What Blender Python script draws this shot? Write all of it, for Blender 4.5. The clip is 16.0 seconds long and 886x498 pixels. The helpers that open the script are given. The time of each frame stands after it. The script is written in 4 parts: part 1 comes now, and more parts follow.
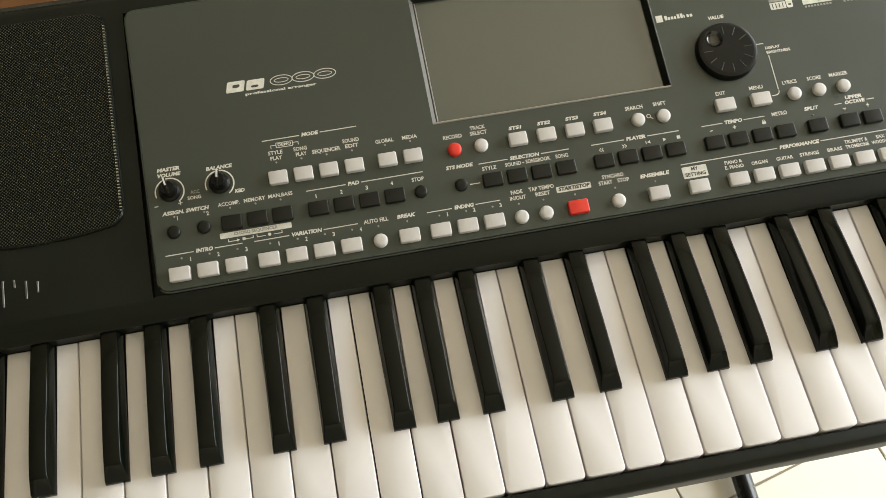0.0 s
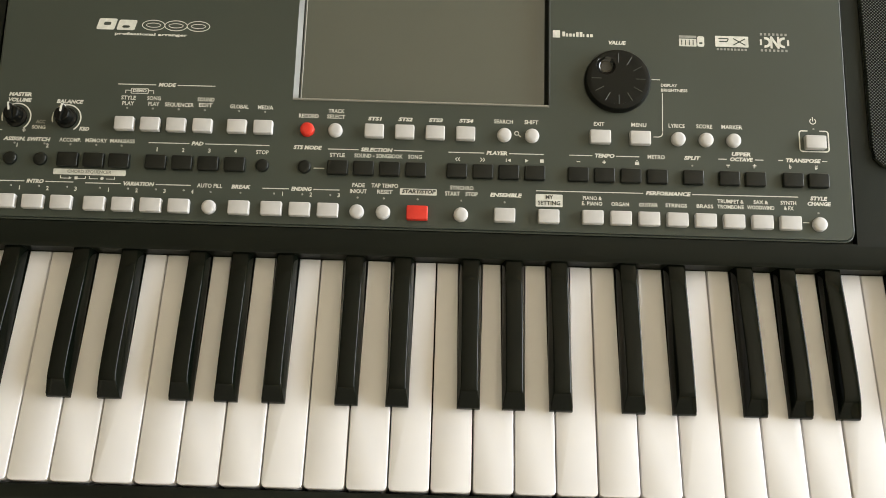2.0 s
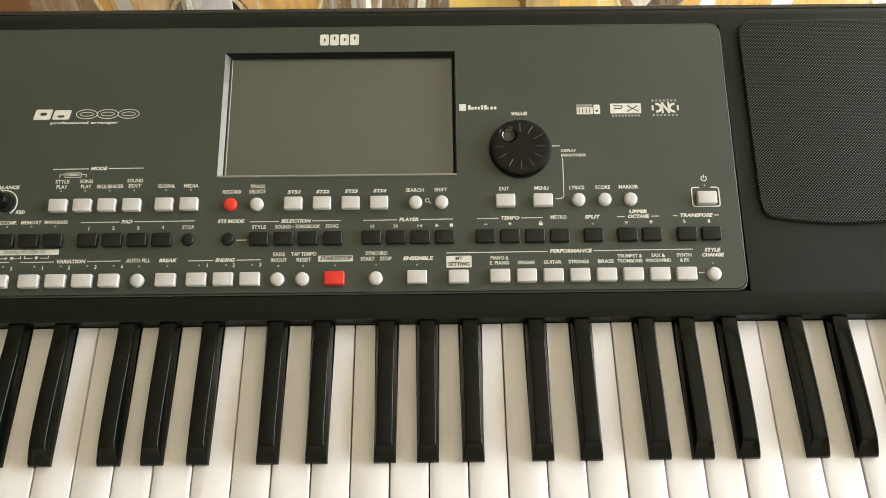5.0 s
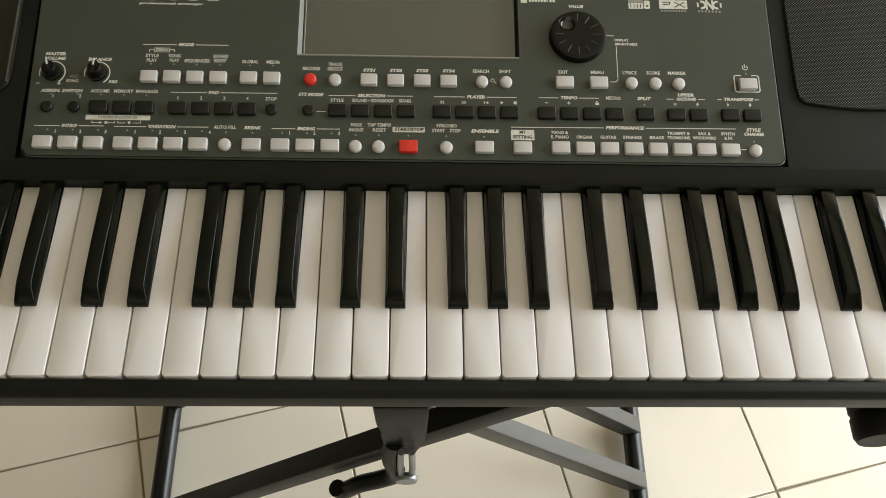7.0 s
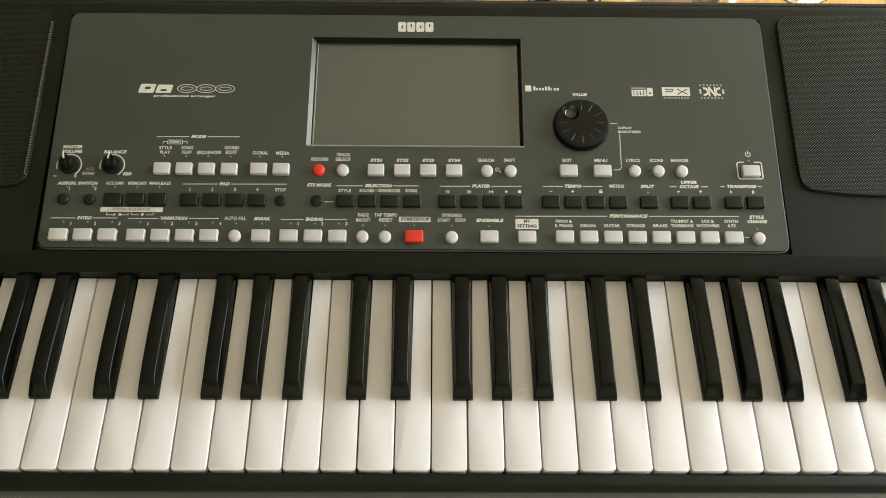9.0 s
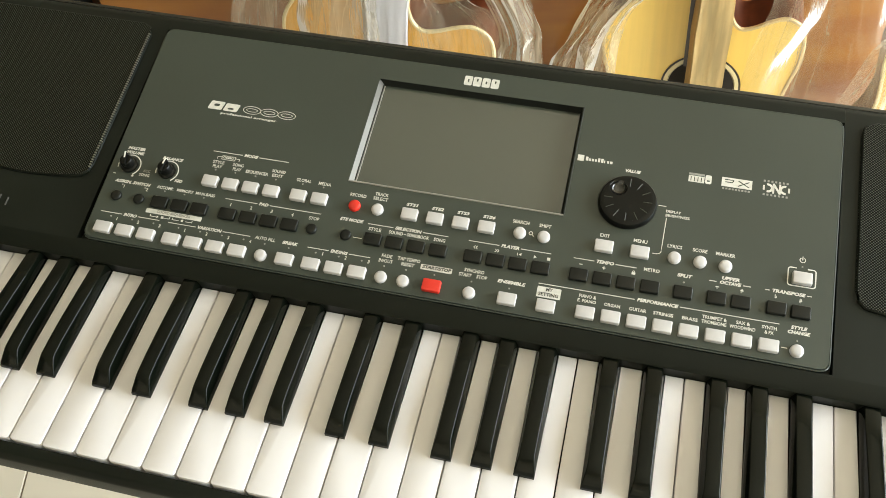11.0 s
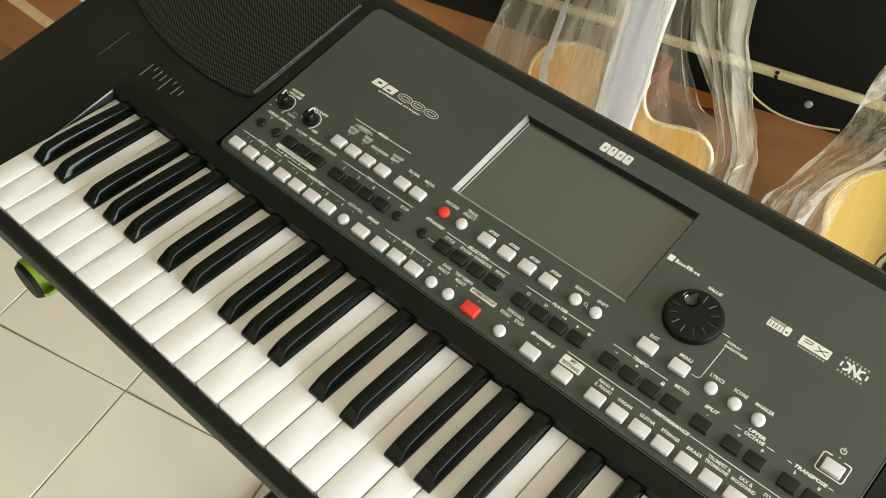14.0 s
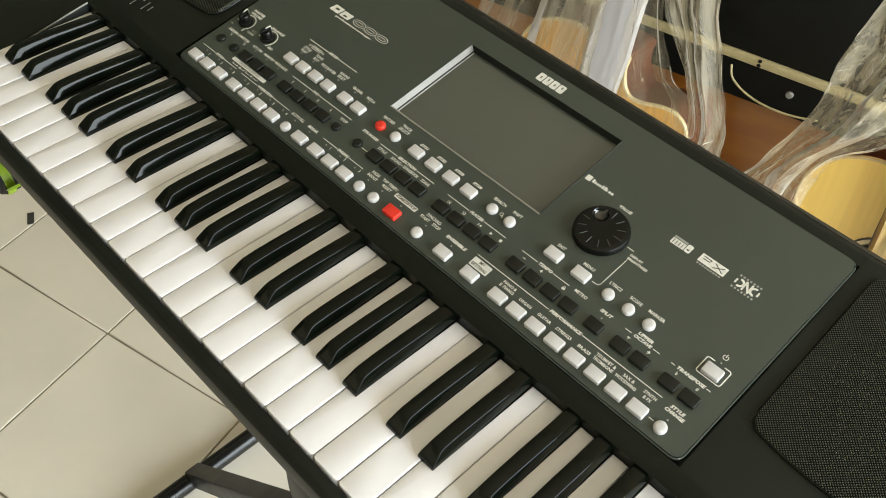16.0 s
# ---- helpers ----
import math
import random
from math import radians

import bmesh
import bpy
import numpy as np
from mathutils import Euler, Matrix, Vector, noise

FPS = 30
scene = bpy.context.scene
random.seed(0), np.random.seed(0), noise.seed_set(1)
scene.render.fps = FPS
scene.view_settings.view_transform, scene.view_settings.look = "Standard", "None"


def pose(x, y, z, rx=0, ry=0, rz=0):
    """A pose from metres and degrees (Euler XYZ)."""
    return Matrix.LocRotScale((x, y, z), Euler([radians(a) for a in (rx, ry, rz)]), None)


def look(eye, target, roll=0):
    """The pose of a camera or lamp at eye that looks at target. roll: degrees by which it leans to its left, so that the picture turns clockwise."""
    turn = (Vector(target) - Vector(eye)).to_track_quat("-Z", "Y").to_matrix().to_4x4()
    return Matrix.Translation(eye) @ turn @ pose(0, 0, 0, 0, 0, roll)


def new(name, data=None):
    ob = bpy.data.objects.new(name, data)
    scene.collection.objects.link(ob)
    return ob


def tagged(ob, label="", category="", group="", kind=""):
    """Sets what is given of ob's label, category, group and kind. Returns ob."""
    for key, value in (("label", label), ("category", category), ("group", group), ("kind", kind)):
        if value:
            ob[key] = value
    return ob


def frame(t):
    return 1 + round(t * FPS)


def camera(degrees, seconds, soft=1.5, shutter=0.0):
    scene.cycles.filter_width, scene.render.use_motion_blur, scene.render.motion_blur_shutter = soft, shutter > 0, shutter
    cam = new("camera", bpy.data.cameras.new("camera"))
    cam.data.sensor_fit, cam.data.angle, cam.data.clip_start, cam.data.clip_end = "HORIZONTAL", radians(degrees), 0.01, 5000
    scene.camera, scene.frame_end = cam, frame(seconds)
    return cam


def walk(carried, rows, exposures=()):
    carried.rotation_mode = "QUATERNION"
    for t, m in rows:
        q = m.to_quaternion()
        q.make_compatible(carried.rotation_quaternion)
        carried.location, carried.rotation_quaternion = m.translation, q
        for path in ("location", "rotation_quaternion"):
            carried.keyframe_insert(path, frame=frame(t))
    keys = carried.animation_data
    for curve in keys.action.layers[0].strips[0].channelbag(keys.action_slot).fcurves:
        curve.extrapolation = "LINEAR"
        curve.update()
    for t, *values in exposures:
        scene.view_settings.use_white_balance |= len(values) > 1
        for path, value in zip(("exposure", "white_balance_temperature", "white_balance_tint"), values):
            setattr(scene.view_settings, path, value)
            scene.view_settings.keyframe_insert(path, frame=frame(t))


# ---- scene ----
cam = camera(51.8, 16.0, soft=0.5)
PATH = [
    (0, (-0.175, -0.085, 1.359), (0.001, 0.748, -0.451), 1.1),
    (0.5, (-0.136, -0.075, 1.364), (-0.08, 0.748, -0.458), -0.2),
    (1, (-0.098, -0.071, 1.367), (-0.096, 0.738, -0.462), -0.5),
    (1.5, (-0.06, -0.073, 1.361), (-0.075, 0.72, -0.475), 0.5),
    (2, (-0.02, -0.069, 1.352), (-0.02, 0.697, -0.496), 1.7),
    (2.5, (0.012, -0.06, 1.35), (-0.01, 0.71, -0.496), 0.5),
    (3, (0.046, -0.064, 1.349), (-0.004, 0.738, -0.482), -1.6),
    (5.5, (0.015, -0.117, 1.382), (0.057, 0.824, -0.382), 0.2),
    (6, (-0.023, -0.152, 1.384), (0.075, 0.799, -0.373), 2.1),
    (6.5, (-0.047, -0.192, 1.359), (0.126, 0.845, -0.343), 7.7),
    (7, (-0.035, -0.2, 1.373), (0.039, 0.749, -0.386), 4.4),
    (7.5, (-0.032, -0.198, 1.391), (-0.023, 0.772, -0.358), 1.5),
    (8, (-0.028, -0.19, 1.392), (-0.008, 0.788, -0.352), 1.4),
    (8.5, (-0.033, -0.179, 1.397), (0.018, 0.834, -0.327), 3.2),
    (9, (-0.023, -0.169, 1.401), (-0.001, 0.839, -0.327), 1.4),
    (11.5, (0.092, -0.165, 1.37), (-0.35, 0.938, -0.239), -2.8),
    (12, (0.102, -0.161, 1.359), (-0.437, 0.912, -0.241), -1.8),
    (12.5, (0.091, -0.131, 1.348), (-0.534, 0.914, -0.238), -2.8),
    (13, (0.14, -0.135, 1.354), (-0.59, 0.896, -0.197), 1.2),
    (13.5, (0.169, -0.137, 1.366), (-0.606, 0.879, -0.172), 1.1),
    (14, (0.196, -0.14, 1.362), (-0.648, 0.844, -0.161), 1.4),
    (14.5, (0.209, -0.152, 1.316), (-0.572, 0.885, -0.205), 5.9),
    (15, (0.248, -0.143, 1.329), (-0.572, 0.826, -0.218), 5.1),
    (15.5, (0.281, -0.144, 1.334), (-0.579, 0.822, -0.191), 4.4),
    (16, (0.305, -0.147, 1.335), (-0.597, 0.819, -0.166), 3.7),
]
walk(cam, [(t, look(eye, target, roll)) for t, eye, target, roll in PATH],
     [(0, 0.07, 6500, 10), (0.5, 0.24, 6500, 10), (1, 0.26, 6500, 10), (2, 0.11, 6500, 10), (3, 0.16, 6500, 10), (5.5, 0.25, 6500, 10), (6.2, 0.04, 6500, 10),
      (7, -0.36, 6500, 10), (8, -0.30, 6500, 10), (9, 0.02, 6500, 9), (11.5, 0.46, 6300, 7), (12.5, 0.50, 6300, 7), (14, 0.34, 6300, 7), (15, 0.20, 6300, 7), (16, 0.15, 6300, 7)])

# ---- world and light ----
world = bpy.data.worlds.new("World")
scene.world = world
world.use_nodes = True
wn = world.node_tree
sky = wn.nodes.new("ShaderNodeTexSky")
sky.sky_type, sky.sun_disc = "NISHITA", False
sky.sun_elevation, sky.sun_rotation = radians(50), radians(100)
wn.links.new(sky.outputs[0], wn.nodes["Background"].inputs[0])
wn.nodes["Background"].inputs[1].default_value = 0.012


def area(name, m, sx, sy, watts, colour):
    la = bpy.data.lights.new(name, "AREA")
    la.shape, la.size, la.size_y, la.energy, la.color = "RECTANGLE", sx, sy, watts, colour
    ob = new(name, la)
    ob.matrix_world = m
    return ob


area("doorway_daylight", look((2.12, 0.55, 1.16), (0, 0.25, 0.8)), 2.3, 1.85, 156, (0.945, 1.0, 1.01))
# unseen fill lamp, added to lift and warm the shade between the keys
area("south_fill_light", look((-0.2, -2.1, 1.5), (-0.1, 0, 0.9)), 3.0, 1.9, 11, (1.0, 0.91, 0.64))


# ---- materials ----
def node(nt, kind, **at):
    n = nt.nodes.new(kind)
    for k, v in at.items():
        n.inputs[k.replace("_", " ")].default_value = v
    return n


def mat(name, base, rough=0.5, metal=0.0, vary=0.12, scale=30.0, fine=400.0, bump=0.1, coat=0.0, rand=0.0, stretch=(1, 1, 1), other=None, spec=0.5):
    """A surface with blotches (scale), grain (fine) and fine relief."""
    m = bpy.data.materials.new(name)
    m.use_nodes = True
    nt = m.node_tree
    p = nt.nodes["Principled BSDF"]
    p.inputs["Metallic"].default_value, p.inputs["Coat Weight"].default_value = metal, coat
    p.inputs["Specular IOR Level"].default_value = spec
    tc = nt.nodes.new("ShaderNodeTexCoord")
    mp = nt.nodes.new("ShaderNodeMapping")
    mp.inputs["Scale"].default_value = stretch
    nt.links.new(tc.outputs["Object"], mp.inputs[0])
    big = node(nt, "ShaderNodeTexNoise", Scale=scale, Detail=5.0)
    small = node(nt, "ShaderNodeTexNoise", Scale=fine, Detail=2.0)
    for n in (big, small):
        nt.links.new(mp.outputs[0], n.inputs["Vector"])
    mix = nt.nodes.new("ShaderNodeMix")
    mix.data_type = "RGBA"
    a = other or [c * (1 - vary) for c in base]
    b = base if other else [min(1, c * (1 + vary)) for c in base]
    mix.inputs["A"].default_value, mix.inputs["B"].default_value = (*a, 1), (*b, 1)
    ramp = node(nt, "ShaderNodeMapRange")
    ramp.inputs["From Min"].default_value, ramp.inputs["From Max"].default_value = 0.35, 0.65
    nt.links.new(big.outputs["Fac"], ramp.inputs["Value"])
    nt.links.new(ramp.outputs[0], mix.inputs["Factor"])
    last = mix.outputs["Result"]
    if rand:
        info = nt.nodes.new("ShaderNodeObjectInfo")
        rr = node(nt, "ShaderNodeMapRange")
        rr.inputs["To Min"].default_value, rr.inputs["To Max"].default_value = 1 - rand, 1 + rand
        nt.links.new(info.outputs["Random"], rr.inputs["Value"])
        hsv = nt.nodes.new("ShaderNodeHueSaturation")
        nt.links.new(rr.outputs[0], hsv.inputs["Value"])
        nt.links.new(last, hsv.inputs["Color"])
        last = hsv.outputs[0]
    nt.links.new(last, p.inputs["Base Color"])
    ro = node(nt, "ShaderNodeMapRange")
    ro.inputs["To Min"].default_value, ro.inputs["To Max"].default_value = max(0.02, rough * 0.8), min(1, rough * 1.2)
    nt.links.new(big.outputs["Fac"], ro.inputs["Value"])
    nt.links.new(ro.outputs[0], p.inputs["Roughness"])
    if bump:
        bu = node(nt, "ShaderNodeBump", Strength=bump, Distance=0.0004)
        nt.links.new(small.outputs["Fac"], bu.inputs["Height"])
        nt.links.new(bu.outputs[0], p.inputs["Normal"])
    return m


def grille_material():
    """Black steel mesh: staggered raised crowns, coloured paler for their glints, between dark holes."""
    m = bpy.data.materials.new("perforated_steel")
    m.use_nodes = True
    nt = m.node_tree
    p = nt.nodes["Principled BSDF"]
    tc = nt.nodes.new("ShaderNodeTexCoord")
    sep = nt.nodes.new("ShaderNodeSeparateXYZ")
    nt.links.new(tc.outputs["Object"], sep.inputs[0])

    def m2(op, a, b):
        n = nt.nodes.new("ShaderNodeMath")
        n.operation = op
        for i, v in enumerate((a, b)):
            if isinstance(v, (int, float)):
                n.inputs[i].default_value = v
            elif v is not None:
                nt.links.new(v, n.inputs[i])
        return n.outputs[0]
    k = math.pi / 0.0021
    s = m2("ADD", sep.outputs[0], sep.outputs[1])
    d = m2("SUBTRACT", sep.outputs[0], sep.outputs[1])
    prod = m2("MULTIPLY", m2("SINE", m2("MULTIPLY", s, k), None), m2("SINE", m2("MULTIPLY", d, k), None))
    hole = m2("POWER", m2("ABSOLUTE", prod, None), 2.2)
    mix = nt.nodes.new("ShaderNodeMix")
    mix.data_type = "RGBA"
    mix.inputs["A"].default_value, mix.inputs["B"].default_value = (0.0045, 0.0052, 0.0038, 1), (0.062, 0.065, 0.049, 1)
    nt.links.new(hole, mix.inputs["Factor"])
    nt.links.new(mix.outputs["Result"], p.inputs["Base Color"])
    bu = node(nt, "ShaderNodeBump", Strength=0.4, Distance=0.0006)
    nt.links.new(hole, bu.inputs["Height"])
    nt.links.new(bu.outputs[0], p.inputs["Normal"])
    p.inputs["Roughness"].default_value = 0.36
    sp = node(nt, "ShaderNodeMapRange")
    sp.inputs["To Min"].default_value, sp.inputs["To Max"].default_value = 0.02, 0.4
    nt.links.new(hole, sp.inputs["Value"])
    nt.links.new(sp.outputs[0], p.inputs["Specular IOR Level"])
    return m


def film_material(name, tint, lo, hi, scale, ridge=0.5, lie=0.16):
    """Clear creased polythene: see-through, milky along its creases, with a glossy skin."""
    m = bpy.data.materials.new(name)
    m.use_nodes = True
    nt = m.node_tree
    p = nt.nodes["Principled BSDF"]
    p.inputs["Base Color"].default_value = (*tint, 1)
    p.inputs["Roughness"].default_value, p.inputs["Specular IOR Level"].default_value = 0.3, 0.2
    tr = nt.nodes.new("ShaderNodeBsdfTransparent")
    tr.inputs[0].default_value = (0.97, 0.955, 0.92, 1)
    uv = nt.nodes.new("ShaderNodeTexCoord")
    mp = nt.nodes.new("ShaderNodeMapping")
    mp.inputs["Scale"].default_value = (1, lie, 1)
    nt.links.new(uv.outputs["UV"], mp.inputs[0])
    n = node(nt, "ShaderNodeTexNoise", Scale=scale, Detail=4.0, Distortion=0.8)
    nt.links.new(mp.outputs[0], n.inputs["Vector"])
    r = node(nt, "ShaderNodeMapRange")
    r.inputs["From Min"].default_value, r.inputs["From Max"].default_value = 0.40, 0.74
    r.inputs["To Min"].default_value, r.inputs["To Max"].default_value = lo, hi
    nt.links.new(n.outputs["Fac"], r.inputs["Value"])
    cr = node(nt, "ShaderNodeTexNoise", Scale=scale * 1.6, Detail=3.0, Distortion=0.5)
    nt.links.new(mp.outputs[0], cr.inputs["Vector"])
    off = nt.nodes.new("ShaderNodeMath")
    off.operation = "SUBTRACT"
    off.inputs[1].default_value = 0.5
    nt.links.new(cr.outputs["Fac"], off.inputs[0])
    ab = nt.nodes.new("ShaderNodeMath")
    ab.operation = "ABSOLUTE"
    nt.links.new(off.outputs[0], ab.inputs[0])
    line = node(nt, "ShaderNodeMapRange")
    line.inputs["From Min"].default_value, line.inputs["From Max"].default_value = 0.0, 0.022
    line.inputs["To Min"].default_value, line.inputs["To Max"].default_value = ridge, 0.0
    nt.links.new(ab.outputs[0], line.inputs["Value"])
    mul = nt.nodes.new("ShaderNodeMath")
    mul.operation = "MULTIPLY"
    nt.links.new(line.outputs[0], mul.inputs[0])
    nt.links.new(n.outputs["Fac"], mul.inputs[1])
    fac = nt.nodes.new("ShaderNodeMath")
    fac.operation = "ADD"
    nt.links.new(r.outputs[0], fac.inputs[0])
    nt.links.new(mul.outputs[0], fac.inputs[1])
    bu = node(nt, "ShaderNodeBump", Strength=0.5, Distance=0.003)
    nt.links.new(ab.outputs[0], bu.inputs["Height"])
    nt.links.new(bu.outputs[0], p.inputs["Normal"])
    mx = nt.nodes.new("ShaderNodeMixShader")
    nt.links.new(fac.outputs[0], mx.inputs[0])
    nt.links.new(tr.outputs[0], mx.inputs[1])
    lit = nt.nodes.new("ShaderNodeBsdfTranslucent")
    lit.inputs[0].default_value = (*tint, 1)
    both = nt.nodes.new("ShaderNodeMixShader")
    both.inputs[0].default_value = 0.45
    nt.links.new(p.outputs[0], both.inputs[1])
    nt.links.new(lit.outputs[0], both.inputs[2])
    nt.links.new(both.outputs[0], mx.inputs[2])
    gl = nt.nodes.new("ShaderNodeBsdfGlossy")
    gl.inputs["Roughness"].default_value = 0.34
    nt.links.new(bu.outputs[0], gl.inputs["Normal"])
    fr = node(nt, "ShaderNodeFresnel", IOR=1.13)
    nt.links.new(bu.outputs[0], fr.inputs["Normal"])
    skin = nt.nodes.new("ShaderNodeMixShader")
    nt.links.new(fr.outputs[0], skin.inputs[0])
    nt.links.new(mx.outputs[0], skin.inputs[1])
    nt.links.new(gl.outputs[0], skin.inputs[2])
    nt.links.new(skin.outputs[0], nt.nodes["Material Output"].inputs[0])
    return m


M_CASE = mat("black_moulded_plastic", (0.0080, 0.0102, 0.0072), 0.44, scale=14, fine=1500, bump=0.12, vary=0.25, spec=0.2)
M_FASCIA = mat("black_smooth_plastic", (0.0042, 0.0062, 0.0038), 0.35, scale=20, fine=900, bump=0.05, spec=0.2)
M_PANEL = mat("charcoal_painted_panel", (0.0395, 0.0490, 0.0395), 0.40, scale=9, fine=2200, bump=0.1, vary=0.06, spec=0.52)
M_BEAD = mat("glossy_black_edge", (0.006, 0.007, 0.006), 0.16, scale=40, vary=0.1, spec=0.9)
M_SHADEBEZEL = mat("dark_shaded_bezel", (0.019, 0.0215, 0.0170), 0.4, scale=40, vary=0.05, spec=0.3)
M_LITBEZEL = mat("pale_lit_bezel", (0.30, 0.29, 0.265), 0.35, metal=0.3, scale=40, vary=0.05)
M_SCREEN = mat("unlit_lcd_screen", (0.050, 0.059, 0.047), 0.18, scale=1.5, fine=60, bump=0.0, vary=0.012, spec=1.0, coat=0.6)
M_WHITE = mat("ivory_white_key_plastic", (0.770, 0.750, 0.770), 0.40, scale=18, fine=700, bump=0.03, vary=0.025, rand=0.012, spec=0.35)
M_BLACK = mat("glossy_black_key_plastic", (0.0030, 0.0042, 0.0026), 0.10, scale=25, fine=700, bump=0.04, vary=0.2, spec=0.2)
M_BTN = mat("light_grey_button_rubber", (0.545, 0.53, 0.532), 0.5, scale=120, fine=1500, bump=0.08, vary=0.05, rand=0.02)
M_DBTN = mat("black_button_rubber", (0.0068, 0.0078, 0.0062), 0.34, spec=0.3, scale=120, fine=1500, bump=0.08, vary=0.1)
M_RED = mat("red_button_plastic", (0.66, 0.030, 0.016), 0.4, scale=120, fine=1500, bump=0.05, vary=0.06)
M_KNOB = mat("black_knob_plastic", (0.0036, 0.0038, 0.0030), 0.3, spec=0.22, scale=60, fine=1500, bump=0.05)
M_DIMPLE = mat("polished_black_plastic", (0.010, 0.010, 0.009), 0.12, spec=0.9, scale=60, bump=0.0)
M_INK = mat("white_printed_ink", (0.66, 0.655, 0.61), 0.6, scale=300, fine=2500, bump=0.0, vary=0.1)
M_GREYINK = mat("grey_printed_ink", (0.30, 0.30, 0.275), 0.6, scale=300, fine=2500, bump=0.0, vary=0.1)
M_SLOTLIT = mat("lit_slot_grey", (0.085, 0.085, 0.078), 0.25, scale=300, fine=2500, bump=0.0, vary=0.1)
M_DARKINK = mat("dark_printed_ink", (0.06, 0.06, 0.055), 0.6, scale=300, fine=2500, bump=0.0, vary=0.1)
M_GRILLE = grille_material()
M_TUBE = mat("black_powder_coated_steel", (0.006, 0.006, 0.0055), 0.26, scale=30, fine=1200, bump=0.1, spec=0.4)
M_GREYTUBE = mat("lightened_dark_grey", (0.042, 0.042, 0.037), 0.38, scale=30, fine=900, bump=0.1)
M_BRACE = mat("black_satin_steel", (0.0065, 0.0072, 0.0058), 0.45, scale=30, fine=900, bump=0.1, spec=0.2)
M_RUBBER = mat("black_rubber", (0.0065, 0.0065, 0.006), 0.55, spec=0.25, scale=60, fine=700, bump=0.3)
M_CHROME = mat("worn_chrome", (0.62, 0.61, 0.58), 0.18, metal=1.0, scale=50, vary=0.08)
M_STEEL = mat("dull_blue_grey_steel", (0.24, 0.25, 0.265), 0.38, metal=0.7, scale=50, vary=0.08)
M_GREEN = mat("lime_green_plastic", (0.30, 0.45, 0.03), 0.4, scale=50, vary=0.1)
M_TILE = mat("beige_glazed_tile", (0.745, 0.690, 0.590), 0.16, scale=3.2, fine=45, bump=0.03, vary=0.05, rand=0.035, spec=0.5)
M_GLINT = mat("edge_glint_metal", (0.55, 0.55, 0.5), 0.3, metal=1.0, scale=60, vary=0.1)
M_GROUT = mat("dark_grout", (0.25, 0.21, 0.155), 0.85, scale=30, fine=400, bump=0.4)
M_WALL2 = mat("unseen_dark_wall", (0.16, 0.165, 0.12), 0.7, scale=2.5, fine=120, bump=0.25, vary=0.08)
M_WALL = mat("cream_painted_plaster", (0.58, 0.49, 0.355), 0.7, scale=2.5, fine=120, bump=0.25, vary=0.05)
M_CEIL = mat("warm_bounce_ceiling", (0.60, 0.53, 0.40), 0.8, scale=3, fine=120, bump=0.2, vary=0.03)
M_SPRUCE = mat("honey_spruce", (0.78, 0.42, 0.075), 0.28, scale=5, fine=70, bump=0.03, vary=0.07, coat=0.4, stretch=(22, 1, 1))
M_PALE = mat("pale_yellow_spruce", (0.86, 0.58, 0.13), 0.3, scale=5, fine=70, bump=0.03, vary=0.035, coat=0.35, stretch=(24, 1, 1))
M_MAHOG = mat("red_brown_mahogany", (0.105, 0.026, 0.009), 0.3, scale=7, fine=80, bump=0.05, vary=0.25, coat=0.3, stretch=(6, 6, 1))
M_REDWOOD = mat("red_brown_varnished_wood", (0.38, 0.150, 0.020), 0.32, scale=2.2, fine=60, bump=0.05, coat=0.3, stretch=(1, 1, 5), other=(0.235, 0.066, 0.009))
M_STRIP = mat("yellowed_edging_strip", (0.50, 0.42, 0.22), 0.4, scale=40, vary=0.1)
M_CREAM = mat("cream_binding", (0.78, 0.66, 0.38), 0.35, scale=40, vary=0.06)
M_ROSE = mat("dark_rosewood", (0.035, 0.02, 0.012), 0.4, scale=20, fine=200, bump=0.1, vary=0.3, stretch=(8, 8, 1))
M_TANWOOD = mat("pale_maple", (0.60, 0.44, 0.22), 0.35, scale=7, fine=60, bump=0.05, vary=0.1, stretch=(9, 9, 1))
M_FOAM = mat("white_packing_foam", (0.80, 0.775, 0.79), 0.6, scale=9, fine=200, bump=0.15, vary=0.06, stretch=(6, 1, 0.6))
M_TANSTRIP = mat("tan_wood_grain_strip", (0.66, 0.47, 0.20), 0.5, scale=6, fine=60, bump=0.05, vary=0.22, stretch=(9, 9, 1))
M_FILM = film_material("clear_polythene", (0.84, 0.75, 0.56), 0.20, 0.56, 6.0, 0.22, 0.08)
M_FILM2 = film_material("crumpled_polythene", (0.86, 0.76, 0.56), 0.20, 0.55, 8.0, 0.42, 0.42)
M_FILM3 = film_material("thin_clear_polythene", (0.84, 0.75, 0.56), 0.10, 0.34, 5.0, 0.22, 0.10)
M_LEATHER = mat("black_vinyl_covering", (0.0055, 0.0056, 0.0045), 0.6, spec=0.15, scale=30, fine=500, bump=0.4, vary=0.2)
M_CARD = mat("brown_cardboard", (0.24, 0.098, 0.028), 0.75, scale=12, fine=150, bump=0.2, vary=0.15)
M_BLUE = mat("glossy_blue_print", (0.05, 0.30, 0.55), 0.3, scale=25, vary=0.5)
M_CHEEK = mat("lit_cheek_plastic", (0.020, 0.026, 0.026), 0.32, scale=30, fine=900, bump=0.05)
M_HOLE = mat("hole_shade", (0.012, 0.008, 0.005), 0.9, scale=30, vary=0.2)


# ---- builders ----
def thing(name, at, label, category, group=""):
    ob = new(name)
    ob.empty_display_size = 0.05
    ob.location = at
    return tagged(ob, label, category, group)


def placed(ob):
    return ob.matrix_basis.copy() if ob.parent is None else placed(ob.parent) @ ob.matrix_parent_inverse @ ob.matrix_basis


